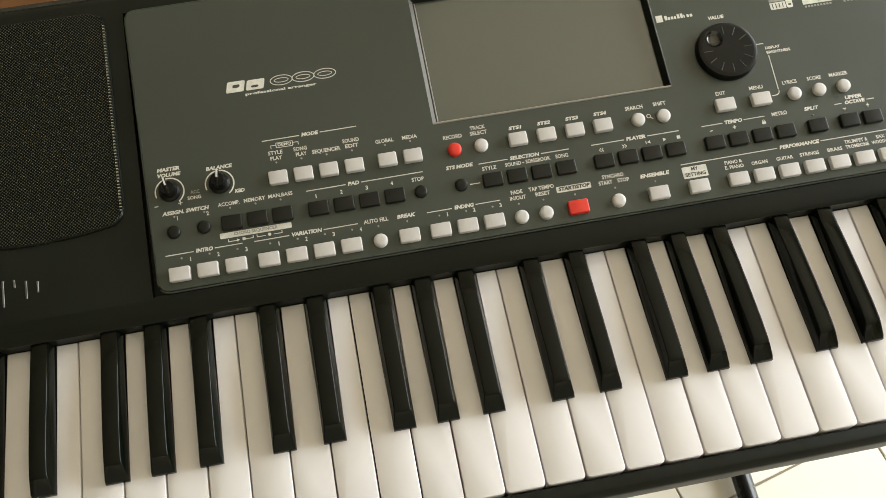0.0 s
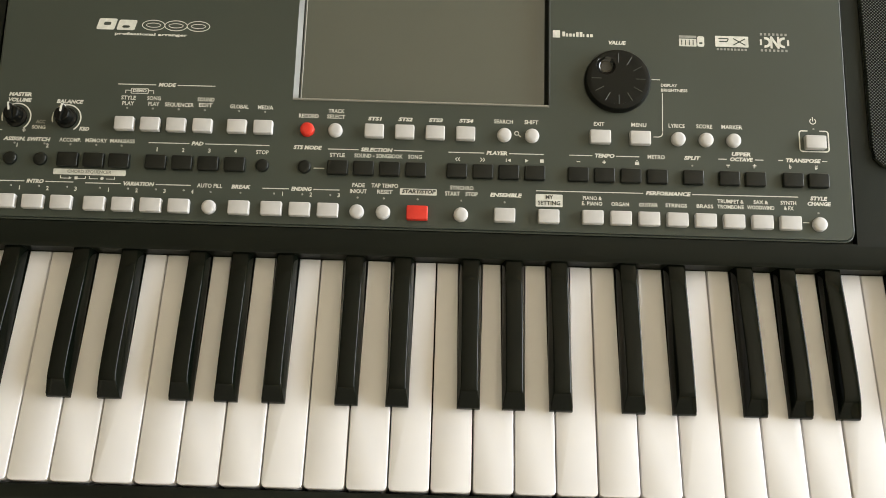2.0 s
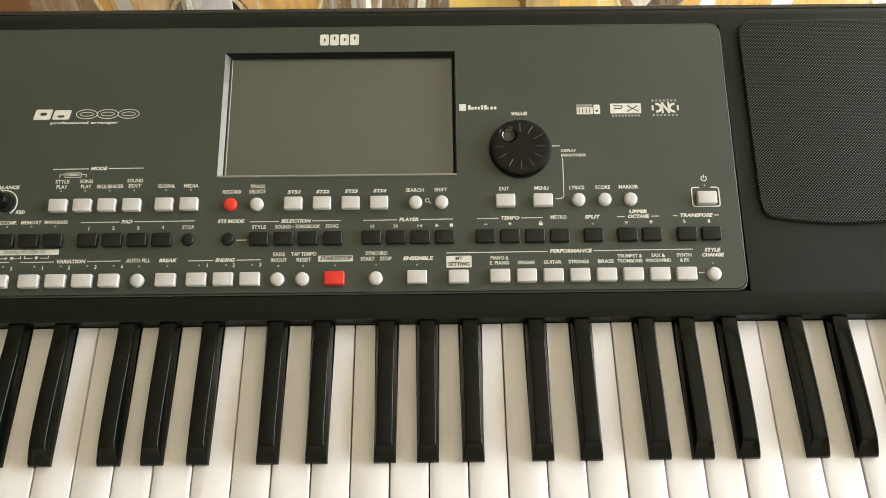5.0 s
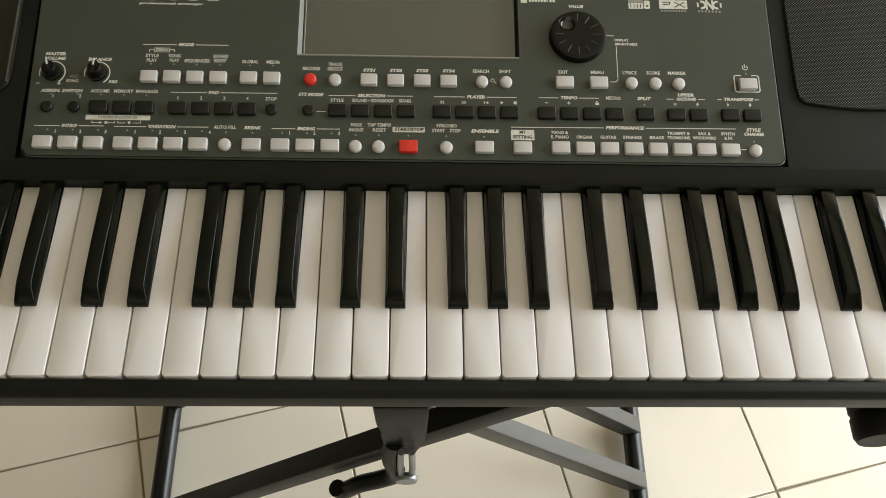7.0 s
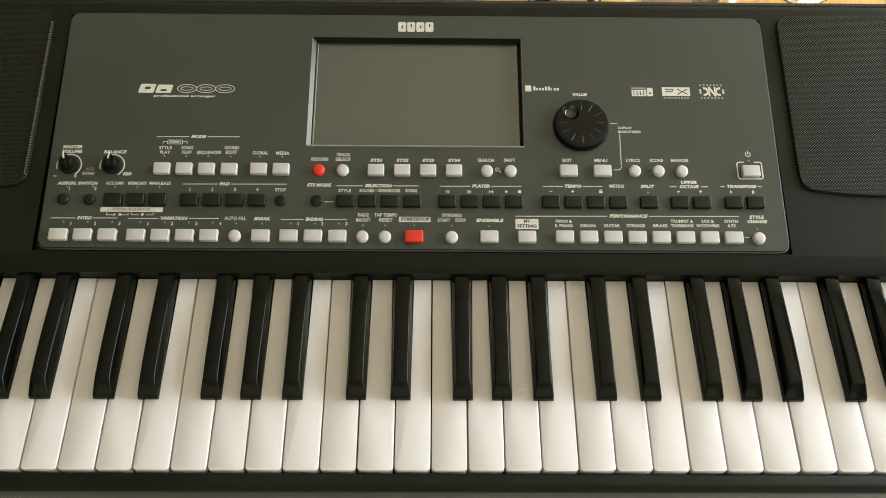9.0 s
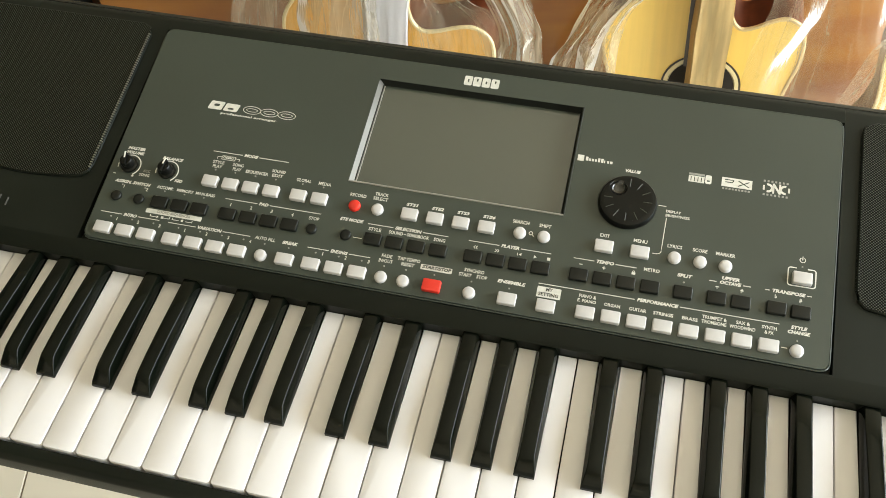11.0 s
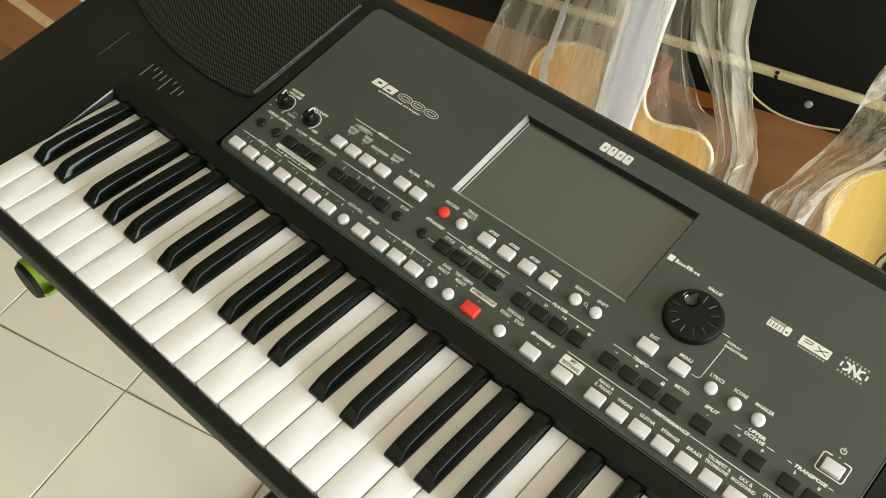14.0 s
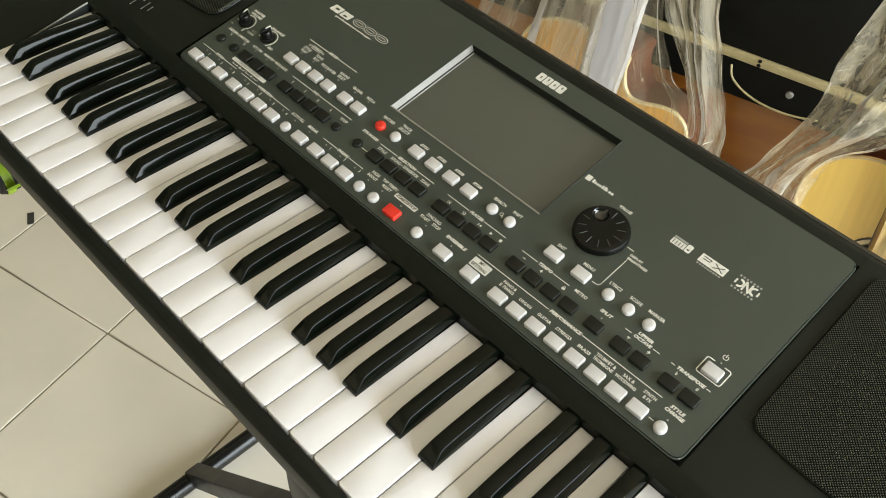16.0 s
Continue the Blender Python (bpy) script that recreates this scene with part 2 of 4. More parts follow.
def child(name, me, parent, m=None, label=""):
    """A mesh object under a thing or a part; m is its pose in the world."""
    ob = new(name, me)
    ob.parent = parent
    ob.matrix_parent_inverse = placed(parent).inverted()
    ob.matrix_basis = m if m is not None else Matrix()
    return tagged(ob, label) if label else ob


def mesh(name, bm, material, smooth=None):
    me = bpy.data.meshes.new(name)
    bmesh.ops.recalc_face_normals(bm, faces=bm.faces)
    bm.to_mesh(me)
    bm.free()
    me.materials.append(material)
    if smooth:
        me.polygons.foreach_set("use_smooth", [True] * len(me.polygons))
        me.set_sharp_from_angle(angle=radians(smooth))
    return me


def part(name, bm, material, parent, label="", m=None, smooth=35):
    return child(name, mesh(name, bm, material, smooth), parent, m, label)


def rbox(lo, hi, bevel=0.0, seg=2):
    bm = bmesh.new()
    bmesh.ops.create_cube(bm, size=1)
    for v in bm.verts:
        v.co = [lo[i] + (v.co[i] + 0.5) * (hi[i] - lo[i]) for i in range(3)]
    if bevel:
        bmesh.ops.bevel(bm, geom=bm.edges[:], offset=bevel, segments=seg, profile=0.5, affect="EDGES")
    return bm


def prism(pts, axis, a, b, bevel=0.0, seg=2):
    """A polygon pushed along an axis (0, 1, 2) from a to b."""
    bm = bmesh.new()
    def put(p, s):
        q = list(p)
        q.insert(axis, s)
        return bm.verts.new(q)
    lo, hi = [put(p, a) for p in pts], [put(p, b) for p in pts]
    n = len(pts)
    bm.faces.new(lo)
    bm.faces.new(hi[::-1])
    for i in range(n):
        bm.faces.new((lo[i], hi[i], hi[(i + 1) % n], lo[(i + 1) % n]))
    if bevel:
        bmesh.ops.bevel(bm, geom=bm.edges[:], offset=bevel, segments=seg, profile=0.5, affect="EDGES")
    return bm


def rrect(x0, y0, x1, y1, r, n=5):
    out = []
    for cx, cy, a in ((x1 - r, y1 - r, 0), (x0 + r, y1 - r, 90), (x0 + r, y0 + r, 180), (x1 - r, y0 + r, 270)):
        for i in range(n + 1):
            t = radians(a + 90 * i / n)
            out.append((cx + r * math.cos(t), cy + r * math.sin(t)))
    return out


def holed(outer, inner, z0, z1):
    """A slab with one hole through it."""
    bm = bmesh.new()
    def loop(pts, z):
        vs = [bm.verts.new((*p, z)) for p in pts]
        return vs, [bm.edges.new((vs[i], vs[(i + 1) % len(vs)])) for i in range(len(vs))]
    rings = []
    for z in (z0, z1):
        o, oe = loop(outer, z)
        i, ie = loop(inner, z)
        bmesh.ops.triangle_fill(bm, use_beauty=True, edges=oe + ie)
        rings.append((o, i))
    for a, b in zip(rings[0], rings[1]):
        for i in range(len(a)):
            j = (i + 1) % len(a)
            bm.faces.new((a[i], a[j], b[j], b[i]))
    return bm


def lathe(profile, n=32, arc=360.0, start=0.0):
    """A turned shape about z from (radius, height) pairs."""
    bm = bmesh.new()
    rows = []
    full = arc >= 360
    for r, z in profile:
        rows.append([bm.verts.new((r * math.cos(radians(start + arc * i / n)), r * math.sin(radians(start + arc * i / n)), z)) for i in range(n + (not full))])
    for a, b in zip(rows, rows[1:]):
        for i in range(n):
            j = (i + 1) % n if full else i + 1
            bm.faces.new((a[i], a[j], b[j], b[i]))
    if full:
        bm.faces.new(rows[0][::-1])
        bm.faces.new(rows[-1])
    bmesh.ops.remove_doubles(bm, verts=bm.verts, dist=1e-6)
    return bm


def tube(points, r, n=12, closed=False):
    """A round bar along points."""
    pts = [Vector(p) for p in points]
    bm = bmesh.new()
    rows = []
    k = len(pts)
    for i, p in enumerate(pts):
        a = pts[(i - 1) % k] if closed or i else p
        b = pts[(i + 1) % k] if closed or i < k - 1 else p
        d = (b - a).normalized()
        s = d.orthogonal().normalized() if abs(d.y) > 0.9 else d.cross(Vector((0, 1, 0))).normalized()
        u = d.cross(s)
        rows.append([bm.verts.new(p + r * (math.cos(2 * math.pi * j / n) * s + math.sin(2 * math.pi * j / n) * u)) for j in range(n)])
    for i in range(k if closed else k - 1):
        a, b = rows[i], rows[(i + 1) % k]
        for j in range(n):
            bm.faces.new((a[j], a[(j + 1) % n], b[(j + 1) % n], b[j]))
    if not closed:
        bm.faces.new(rows[0][::-1])
        bm.faces.new(rows[-1])
    return bm


def smooth_line(pts, n=6, closed=True):
    """A curve through points."""
    out, k = [], len(pts)
    for i in range(k if closed else k - 1):
        g = lambda j: Vector(pts[j % k] if closed else pts[max(0, min(k - 1, j))])
        p0, p1, p2, p3 = g(i - 1), g(i), g(i + 1), g(i + 2)
        for s in range(n):
            t = s / n
            out.append(0.5 * ((2 * p1) + (p2 - p0) * t + (2 * p0 - 5 * p1 + 4 * p2 - p3) * t * t + (3 * p1 - p0 - 3 * p2 + p3) * t ** 3))
    if not closed:
        out.append(Vector(pts[-1]))
    return out


# ---- the room ----
def setting(name, bm, material, label="", smooth=None):
    ob = new(name, mesh(name, bm, material, smooth))
    return tagged(ob, label, name.split("_")[0], kind="structure")


FZ = 0.04   # top of the floor
X0, X1, Y0, Y1, H = -2.4, 2.15, -2.3, 1.75, 2.8
floor = setting("floor", rbox((-6, -6, FZ - 0.1), (6, 6, FZ - 0.003)), M_GROUT, "beige glazed tile floor with dark grout joints")
# walls close the room out of view; their cream warms the bounced light
setting("wall_north", rbox((X0 - 0.15, Y1, -0.1), (X1 + 0.15, Y1 + 0.15, H)), M_WALL, "cream painted plaster wall")
# unseen wall, kept dark so the black case reflects less light
setting("wall_west", rbox((X0 - 0.15, Y0, -0.1), (X0, Y1, H)), M_WALL2, "dark green painted plaster wall")
for n, (a, b, c, d) in enumerate(((Y0, -0.9, 0, H), (1.6, Y1, 0, H), (-0.9, 1.6, 2.5, H))):
    setting("wall_east_%d" % (n + 1), rbox((X1, a, c - 0.1 * (c == 0)), (X1 + 0.15, b, d)), M_WALL, "cream painted wall beside an open doorway")
# unseen south wall; its opening is added to suit the fill lamp
for n, (a, b, c, d) in enumerate(((X0 - 0.15, -1.9, 0, H), (1.5, X1 + 0.15, 0, H), (-1.9, 1.5, 2.5, H))):
    setting("wall_south_%d" % (n + 1), rbox((a, Y0 - 0.15, c - 0.1 * (c == 0)), (b, Y0, d)), M_WALL, "unseen cream wall beside an opening added for the fill light")
# ceiling is never in view; its warm tone serves as a reflector
setting("ceiling", rbox((X0 - 0.15, Y0 - 0.15, H), (X1 + 0.15, Y1 + 0.15, H + 0.12)), M_CEIL, "plain unseen ceiling, toned warm to bounce fill light")

# ---- the arranger keyboard ----
K = 0.8343                    # top of the white keys
PITCH = 0.0235                # one white key
SLOPE = math.atan(0.171)      # tilt of the control panel
XL, XR = -0.54, 0.49          # ends of the case
PM = pose(0, 0.153, 0.8485, math.degrees(SLOPE))


def top(y):
    return 0.8485 + 0.171 * (y - 0.153)


kb = thing("arranger_keyboard", (0, 0.17, 0.755), "black 61-key arranger keyboard with grey control panel on a folding stand", "keyboard")
d = 0.0018
rear = [(0.1375, 0.79), (0.1368, 0.8425), (0.1392, 0.8440), (0.149, top(0.149) - d), (0.335, top(0.335) - d), (0.352, top(0.352) - d),
        (0.3548, top(0.352) - d - 0.0002), (0.3575, top(0.352) - d - 0.0010), (0.3598, top(0.352) - d - 0.0026), (0.3615, top(0.352) - d - 0.0050), (0.3624, top(0.352) - d - 0.0080), (0.3625, 0.80), (0.352, 0.765), (0.16, 0.765)]
for a, b in ((-0.4237, -0.3035), (0.2305, 0.4237)):
    part("rear_case", prism(rear, 0, a, b, 0.0), M_CASE, kb)
sunk = rear[:4] + [(0.1515, top(0.1515) - d), (0.1525, top(0.1525) - 0.0075), (0.3425, top(0.3425) - 0.0105), (0.3435, top(0.3435) - d)] + rear[5:]
part("rear_case", prism(sunk, 0, -0.3034, 0.2304, 0.0), M_CASE, kb)
for nm, a, b in (("end_block", XL, -0.4238), ("end_block", 0.4238, XR)):
    pr = [(0.012, 0.765), (-0.0125, 0.8130), (-0.0115, 0.8180), (0.0, top(0.0) - d)] + rear[4:13]
    part(nm, prism(pr, 0, a, b, 0.0012), M_CASE, kb)
    s = 1 if a < 0 else -1
    xi = (-0.4238 if s > 0 else 0.4238)
    # plate coloured grey-blue to paint the side light on the black cheek
    part("inner_cheek", prism([(0.004, 0.826), (0.004, top(0.004) - d - 0.0003), (0.1364, top(0.1364) - d - 0.0003), (0.1364, 0.826)], 0, xi, xi + s * 0.0007), M_CHEEK, kb)
    # pale grey strip paints the highlight along the cheek's top
    part("cheek_highlight", prism([(0.006, top(0.006) - d - 0.0009), (0.006, top(0.006) - d + 0.0005), (0.1364, top(0.1364) - d + 0.0005), (0.1364, top(0.1364) - d - 0.0009)], 0, min(xi + s * 0.0002, xi + s * 0.0009), max(xi + s * 0.0002, xi + s * 0.0009)), M_GREYINK, kb)
part("front_rail", prism([(0.010, 0.772), (-0.0125, 0.8130), (-0.0118, 0.8270), (-0.0085, 0.8317), (-0.0012, 0.8323), (-0.0012, 0.8120), (0.012, 0.8100), (0.012, 0.772)], 0, -0.4236, 0.4236, 0.0012), M_CASE, kb)
part("fascia_strip", prism([(0.1366, 0.8350), (0.1364, 0.8430), (0.1388, 0.8452), (0.1500, top(0.1500) - d + 0.0006), (0.1500, top(0.1500) - d - 0.0020), (0.1392, 0.8350)], 0, -0.4236, 0.4236), M_FASCIA, kb, "smooth black strip between the keys and the panel")
# added bead stands in for the highlight on the case's rounded back edge
part("rear_bead", tube([(-0.4236, 0.3608, top(0.352) - d - 0.0030), (0.4236, 0.3608, top(0.352) - d - 0.0030)], 0.0022, 12), M_BEAD, kb, "thin glossy bead added to catch the back edge's highlight")
part("key_bed", rbox((-0.4236, 0.0125, 0.772), (0.4236, 0.137, 0.8)), M_FASCIA, kb)
part("bottom_plate", rbox((XL + 0.012, 0.022, 0.757), (XR - 0.012, 0.345, 0.7715), 0.002), M_CASE, kb)

# control panel with the screen's opening through it
SU0, SU1, SV0, SV1 = -0.1162, 0.0434, 0.0806, 0.1732
outline = [(-0.2985, 0.0), (0.2275, 0.0), (0.2287, 0.1925), (-0.3015, 0.1925)]


def rounded(pts, r, n=5):
    out, k = [], len(pts)
    for i in range(k):
        p, a, b = Vector(pts[i]), Vector(pts[i - 1]), Vector(pts[(i + 1) % k])
        u, v = (a - p).normalized(), (b - p).normalized()
        for j in range(n + 1):
            t = j / n
            out.append(tuple((p + u * r) * (1 - t) ** 2 + p * 2 * t * (1 - t) + (p + v * r) * t * t))
    return out


hole_edge = [(SU0, SV0), (SU1, SV0), (SU1, SV1), (SU0, SV1)]
panel = part("control_panel", holed(rounded(outline, 0.007), hole_edge, -0.0075, 0.0), M_PANEL, kb, "charcoal grey control panel with white printing", PM, None)
trim_line = [(*p, -0.0011) for p in rounded([(-0.2992, -0.0008), (0.2282, -0.0008), (0.2294, 0.1932), (-0.3022, 0.1932)], 0.0075)]
part("panel_edge", tube(trim_line, 0.0007, 6, True), M_PANEL, kb, "", PM)
# sloping walls round the screen, painted pale where lit and dark where shaded
IU0, IU1, IV0, IV1, DEEP = -0.1124, 0.0408, 0.0826, 0.1712, -0.0060


def wall4(a, b, c, e):
    bm = bmesh.new()
    bm.faces.new([bm.verts.new(p) for p in (a, b, c, e)])
    bmesh.ops.solidify(bm, geom=bm.faces[:], thickness=0.0006)
    return bm


hi = -0.0003
o = [(SU0, SV0, hi), (SU1, SV0, hi), (SU1, SV1, hi), (SU0, SV1, hi)]
i_ = [(IU0, IV0, DEEP), (IU1, IV0, DEEP), (IU1, IV1, DEEP), (IU0, IV1, DEEP)]
for k, (m_, nm) in enumerate(((M_LITBEZEL, "lower_bezel"), (M_SHADEBEZEL, "side_bezel"), (M_SHADEBEZEL, "upper_bezel"), (M_LITBEZEL, "side_bezel"))):
    part(nm, wall4(o[k], o[(k + 1) % 4], i_[(k + 1) % 4], i_[k]), m_, kb, "", PM, None)
part("screen", rbox((IU0 - 0.001, IV0 - 0.001, DEEP - 0.0012), (IU1 + 0.001, IV1 + 0.001, DEEP + 0.0003)), M_SCREEN, kb, "switched-off grey touch screen", PM, None)

# dark seam and thin bright bead between the sloping wall and the glass
SEAM = DEEP + 0.0016
part("screen_seam", rbox((IU0 - 0.0016, IV0, DEEP), (IU0 - 0.0002, IV1, SEAM), 0.0002), M_SHADEBEZEL, kb, "", PM, None)
part("screen_bead", tube([(IU0 + 0.0002, IV0 + 0.0006, DEEP + 0.0004), (IU0 + 0.0002, IV1 - 0.0006, DEEP + 0.0004)], 0.0005, 8), M_LITBEZEL, kb, "", PM)
# lips paint a contact shade at the right and a highlight along the bottom
part("side_lip", tube([(SU1 - 0.0001, SV0, 0.0001), (SU1 - 0.0001, SV1, 0.0001)], 0.0007, 8), M_SHADEBEZEL, kb, "", PM)
part("lower_lip", tube([(SU0, SV0 - 0.0002, 0.0001), (SU1, SV0 - 0.0002, 0.0001)], 0.0007, 8), M_LITBEZEL, kb, "", PM)

# white and black keys
SHIFT = {1: -0.0023, 2: 0.0033, 4: -0.0029, 5: -0.0006, 6: 0.0031}   # black key off the joint that it straddles
CUT = {k: (0.0069 + SHIFT[k] if k in SHIFT else 0, 0.0069 - SHIFT[k + 1] if k + 1 in SHIFT else 0) for k in range(7)}


def white_key(kind, both=True):
    l, r = CUT[kind]
    g, w, y1, yb = 0.00045, PITCH, 0.0480, 0.1364
    l, r = (l + 0.0002 if l else g), (r + 0.0002 if r and both else g)
    pts = [(g, 0.0022), (g + 0.0006, 0.0007), (g + 0.0022, 0.0), (w - g - 0.0022, 0.0), (w - g - 0.0006, 0.0007), (w - g, 0.0022)]
    pts += [(w - g, y1), (w - r, y1)] if r > g else []
    pts += [(w - r, yb), (l, yb)]
    pts += [(l, y1), (g, y1)] if l > g else []
    bm = prism(pts, 2, -0.018, 0.0)
    edges = [e for e in bm.edges if all(abs(v.co.z) < 1e-6 for v in e.verts)]
    bmesh.ops.bevel(bm, geom=edges, offset=0.0006, segments=2, profile=0.5, affect="EDGES")
    return mesh("white_key", bm, M_WHITE, 40)


white_mesh = {k: white_key(k) for k in range(7)}
last_c = white_key(0, False)
for i in range(36):
    child("white_key", last_c if i == 35 else white_mesh[i % 7], kb, pose((i - 18) * PITCH, 0, K - 0.0002 * ((i * 7) % 3)))


def black_key():
    """Wide at its foot, narrower on top, with a sloping front."""
    bm = bmesh.new()
    prof = []
    for y, z, w in ((0.0466, -0.012, 0.0067), (0.0466, 0.0030, 0.0066), (0.0478, 0.0044, 0.0061), (0.0552, 0.0102, 0.0049), (0.0580, 0.0112, 0.0047), (0.070, 0.0116, 0.0047), (0.088, 0.0110, 0.0048), (0.110, 0.0096, 0.0049), (0.1374, 0.0076, 0.0050)):
        prof.append((bm.verts.new((-w, y, z)), bm.verts.new((w, y, z))))
    base = [(bm.verts.new((-0.0067, 0.1374, -0.012)), bm.verts.new((0.0067, 0.1374, -0.012)))]
    for a, b in zip(prof, prof[1:]):
        bm.faces.new((a[0], a[1], b[1], b[0]))
    bm.faces.new((prof[-1][0], prof[-1][1], base[0][1], base[0][0]))
    foot = (bm.verts.new((-0.0066, 0.1374, 0.0022)), bm.verts.new((0.0066, 0.1374, 0.0022)))
    for s in (0, 1):
        bm.faces.new([p[s] for p in prof[1:]] + [foot[s]])
        bm.faces.new((prof[0][s], prof[1][s], foot[s], base[0][s]))
    bmesh.ops.recalc_face_normals(bm, faces=bm.faces)
    edges = [e for e in bm.edges if e.calc_length() > 0.001 and all(v.co.z > 0.001 for v in e.verts) and e.is_manifold]
    bmesh.ops.bevel(bm, geom=edges, offset=0.0007, segments=2, profile=0.5, affect="EDGES", clamp_overlap=True)
    return mesh("black_key", bm, M_BLACK, 50)


black_mesh = black_key()
for k in range(36):
    if k % 7 in SHIFT:
        child("black_key", black_mesh, kb, pose((k - 18) * PITCH + SHIFT[k % 7], 0, K))

# loudspeaker grilles
bottom = [(-0.3215, 0.0485), (-0.345, 0.0452), (-0.376, 0.0440), (-0.424, 0.0480), (-0.470, 0.0585), (-0.505, 0.0715)]
for sx, off in ((1, 0.0), (-1, -0.0725)):
    low = [Vector((x, v)) for x, v in bottom]
    ring = [p.to_tuple() for p in smooth_line([p.to_tuple() + (0,) for p in low], 4, False)]
    pts = [(-0.3158, 0.060), (-0.3170, 0.053)] + [(p[0], p[1]) for p in ring] + [(-0.519, 0.082), (-0.5225, 0.095), (-0.5245, 0.186), (-0.521, 0.1935), (-0.512, 0.1955), (-0.325, 0.1945), (-0.3175, 0.191), (-0.3155, 0.184)]
    pts = [(sx * x + (0 if sx > 0 else off), v) for x, v in pts]
    bm = prism(pts, 2, -0.004, 0.0006)
    faces = [f for f in bm.faces if abs(f.normal.z) > 0.9 and f.calc_center_median().z > 0]
    bmesh.ops.inset_region(bm, faces=faces, thickness=0.0011, depth=0.0013)
    bmesh.ops.inset_region(bm, faces=faces, thickness=0.0018, depth=0.0009)
    bmesh.ops.inset_region(bm, faces=faces, thickness=0.0026, depth=0.0004)
    sp = part("speaker_grille", bm, M_GRILLE, kb, "black perforated steel speaker grille", PM, None)
    part("rim", tube([(x, v, -0.0009) for x, v in pts], 0.0012, 6, True), M_FASCIA, sp, "", PM)

# bright dots added for the glints on the left grille's perforated edge
bm = bmesh.new()
for i in range(62):
    v = 0.056 + 0.0021 * i
    x = -0.3163 + 0.0004 * (v - 0.056) / 0.13
    c = [bm.verts.new((x + dx, v + dv, zz)) for zz, k in ((0.0, 1.0), (0.0016, 0.75)) for dx, dv in ((-0.0008 * k, -0.0005 * k), (0.0008 * k, -0.0005 * k), (0.0008 * k, 0.0005 * k), (-0.0008 * k, 0.0005 * k))]
    for q in ((4, 5, 6, 7), (0, 1, 5, 4), (1, 2, 6, 5), (2, 3, 7, 6), (3, 0, 4, 7)):
        bm.faces.new([c[k] for k in q])
part("grille_edge_glints", bm, M_GLINT, kb, "row of bright dots added for glints on the grille's lit edge", PM, None)

# slots beside the left grille; grey bars paint the light on their walls
for i in range(8):
    u = -0.4185 + 0.0068 * i
    ln_ = (0.0165, 0.006, 0.0115, 0.009, 0.0165, 0.005, 0.0115, 0.007)[i]
    v0 = (0.0085, 0.019, 0.0125, 0.0145, 0.0075, 0.0185, 0.0105, 0.0135)[i]
    part("slot", rbox((u, v0, -0.0022), (u + 0.0013, v0 + ln_, -0.0013), 0.0002, 1), M_SLOTLIT, kb, "", PM)
part("seam", rbox((-0.4695, 0.001, -0.0022), (-0.4688, 0.038, -0.0014)), M_PANEL, kb, "", PM)


# ---- buttons ----
def button_mesh(name, w, dd, h, material):
    bm = prism(rrect(-w / 2, -dd / 2, w / 2, dd / 2, 0.0009, 3), 2, -0.001, h)
    edges = [e for e in bm.edges if all(v.co.z > h - 1e-6 for v in e.verts)]
    bmesh.ops.bevel(bm, geom=edges, offset=0.0007, segments=3, profile=0.5, affect="EDGES")
    return mesh(name, bm, material, 50)


def round_mesh(name, r, h, material):
    return mesh(name, lathe([(r, -0.001), (r, h - 0.0016), (r * 0.95, h - 0.0008), (r * 0.8, h - 0.0002), (r * 0.45, h), (0, h)], 28), material, 50)


B_LIGHT = button_mesh("button", 0.0128, 0.0086, 0.0036, M_BTN)
B_MODE = button_mesh("button", 0.0118, 0.0086, 0.0036, M_BTN)
B_DARK = button_mesh("button", 0.0126, 0.0090, 0.0030, M_DBTN)
B_RED = button_mesh("button", 0.0128, 0.0088, 0.0036, M_RED)
R_LIGHT = round_mesh("round_button", 0.0044, 0.0034, M_BTN)
R_DARK = round_mesh("round_button", 0.0042, 0.0024, M_DBTN)
R_RED = round_mesh("round_button", 0.0044, 0.0034, M_RED)
LED = mesh("led", lathe([(0.00065, -0.0002), (0.00065, 0.0002), (0.0004, 0.0004), (0, 0.0004)], 10), M_GREYINK)


def buttons(me, v, us, name="button", label="", leds=()):
    for u in us:
        child(name, me, kb, PM @ pose(u / 1000, v / 1000, 0), label)
        for du, lv in leds:
            child("led", LED, kb, PM @ pose((u + du) / 1000, lv / 1000, 0))


buttons(B_LIGHT, 8.9, (-285.2, -268.2, -251.1), leds=((1.6, 19.2),))
buttons(B_LIGHT, 8.8, (-231.1, -214.1, -197.1, -180.2), leds=((1.6, 19.2),))
buttons(R_LIGHT, 8.8, (-162.2,), "round_button", leds=((0, 18.6),))
buttons(B_LIGHT, 8.8, (-144.0,), leds=((0, 18.6),))
buttons(B_LIGHT, 8.9, (-124.4, -107.3, -90.3), leds=((0.8, 18.8),))
buttons(R_LIGHT, 8.7, (-72.8, -56.9, -9.9), "round_button", leds=((0, 17.8),))
buttons(B_RED, 8.8, (-36.3,), label="red start and stop button", leds=((0, 17.8),))
buttons(B_LIGHT, 9.0, (16.5,), leds=((0, 17.6),))
buttons(B_LIGHT, 9.0, (43.1,))
buttons(B_LIGHT, 9.3, [69.7 + 17.07 * i for i in range(8)])
buttons(R_LIGHT, 9.2, (207.1,), "round_button", leds=((0, 16.6),))
buttons(R_DARK, 36.4, (-286.2, -267.8), "round_button", leds=((1.2, 46.4),))
buttons(B_DARK, 36.3, (-250.6, -234.8, -219.2), leds=((0, 46.4),))
buttons(B_DARK, 36.2, (-196.8, -180.8, -164.8, -148.7))
buttons(R_DARK, 36.2, (-132.0, -106.2), "round_button")
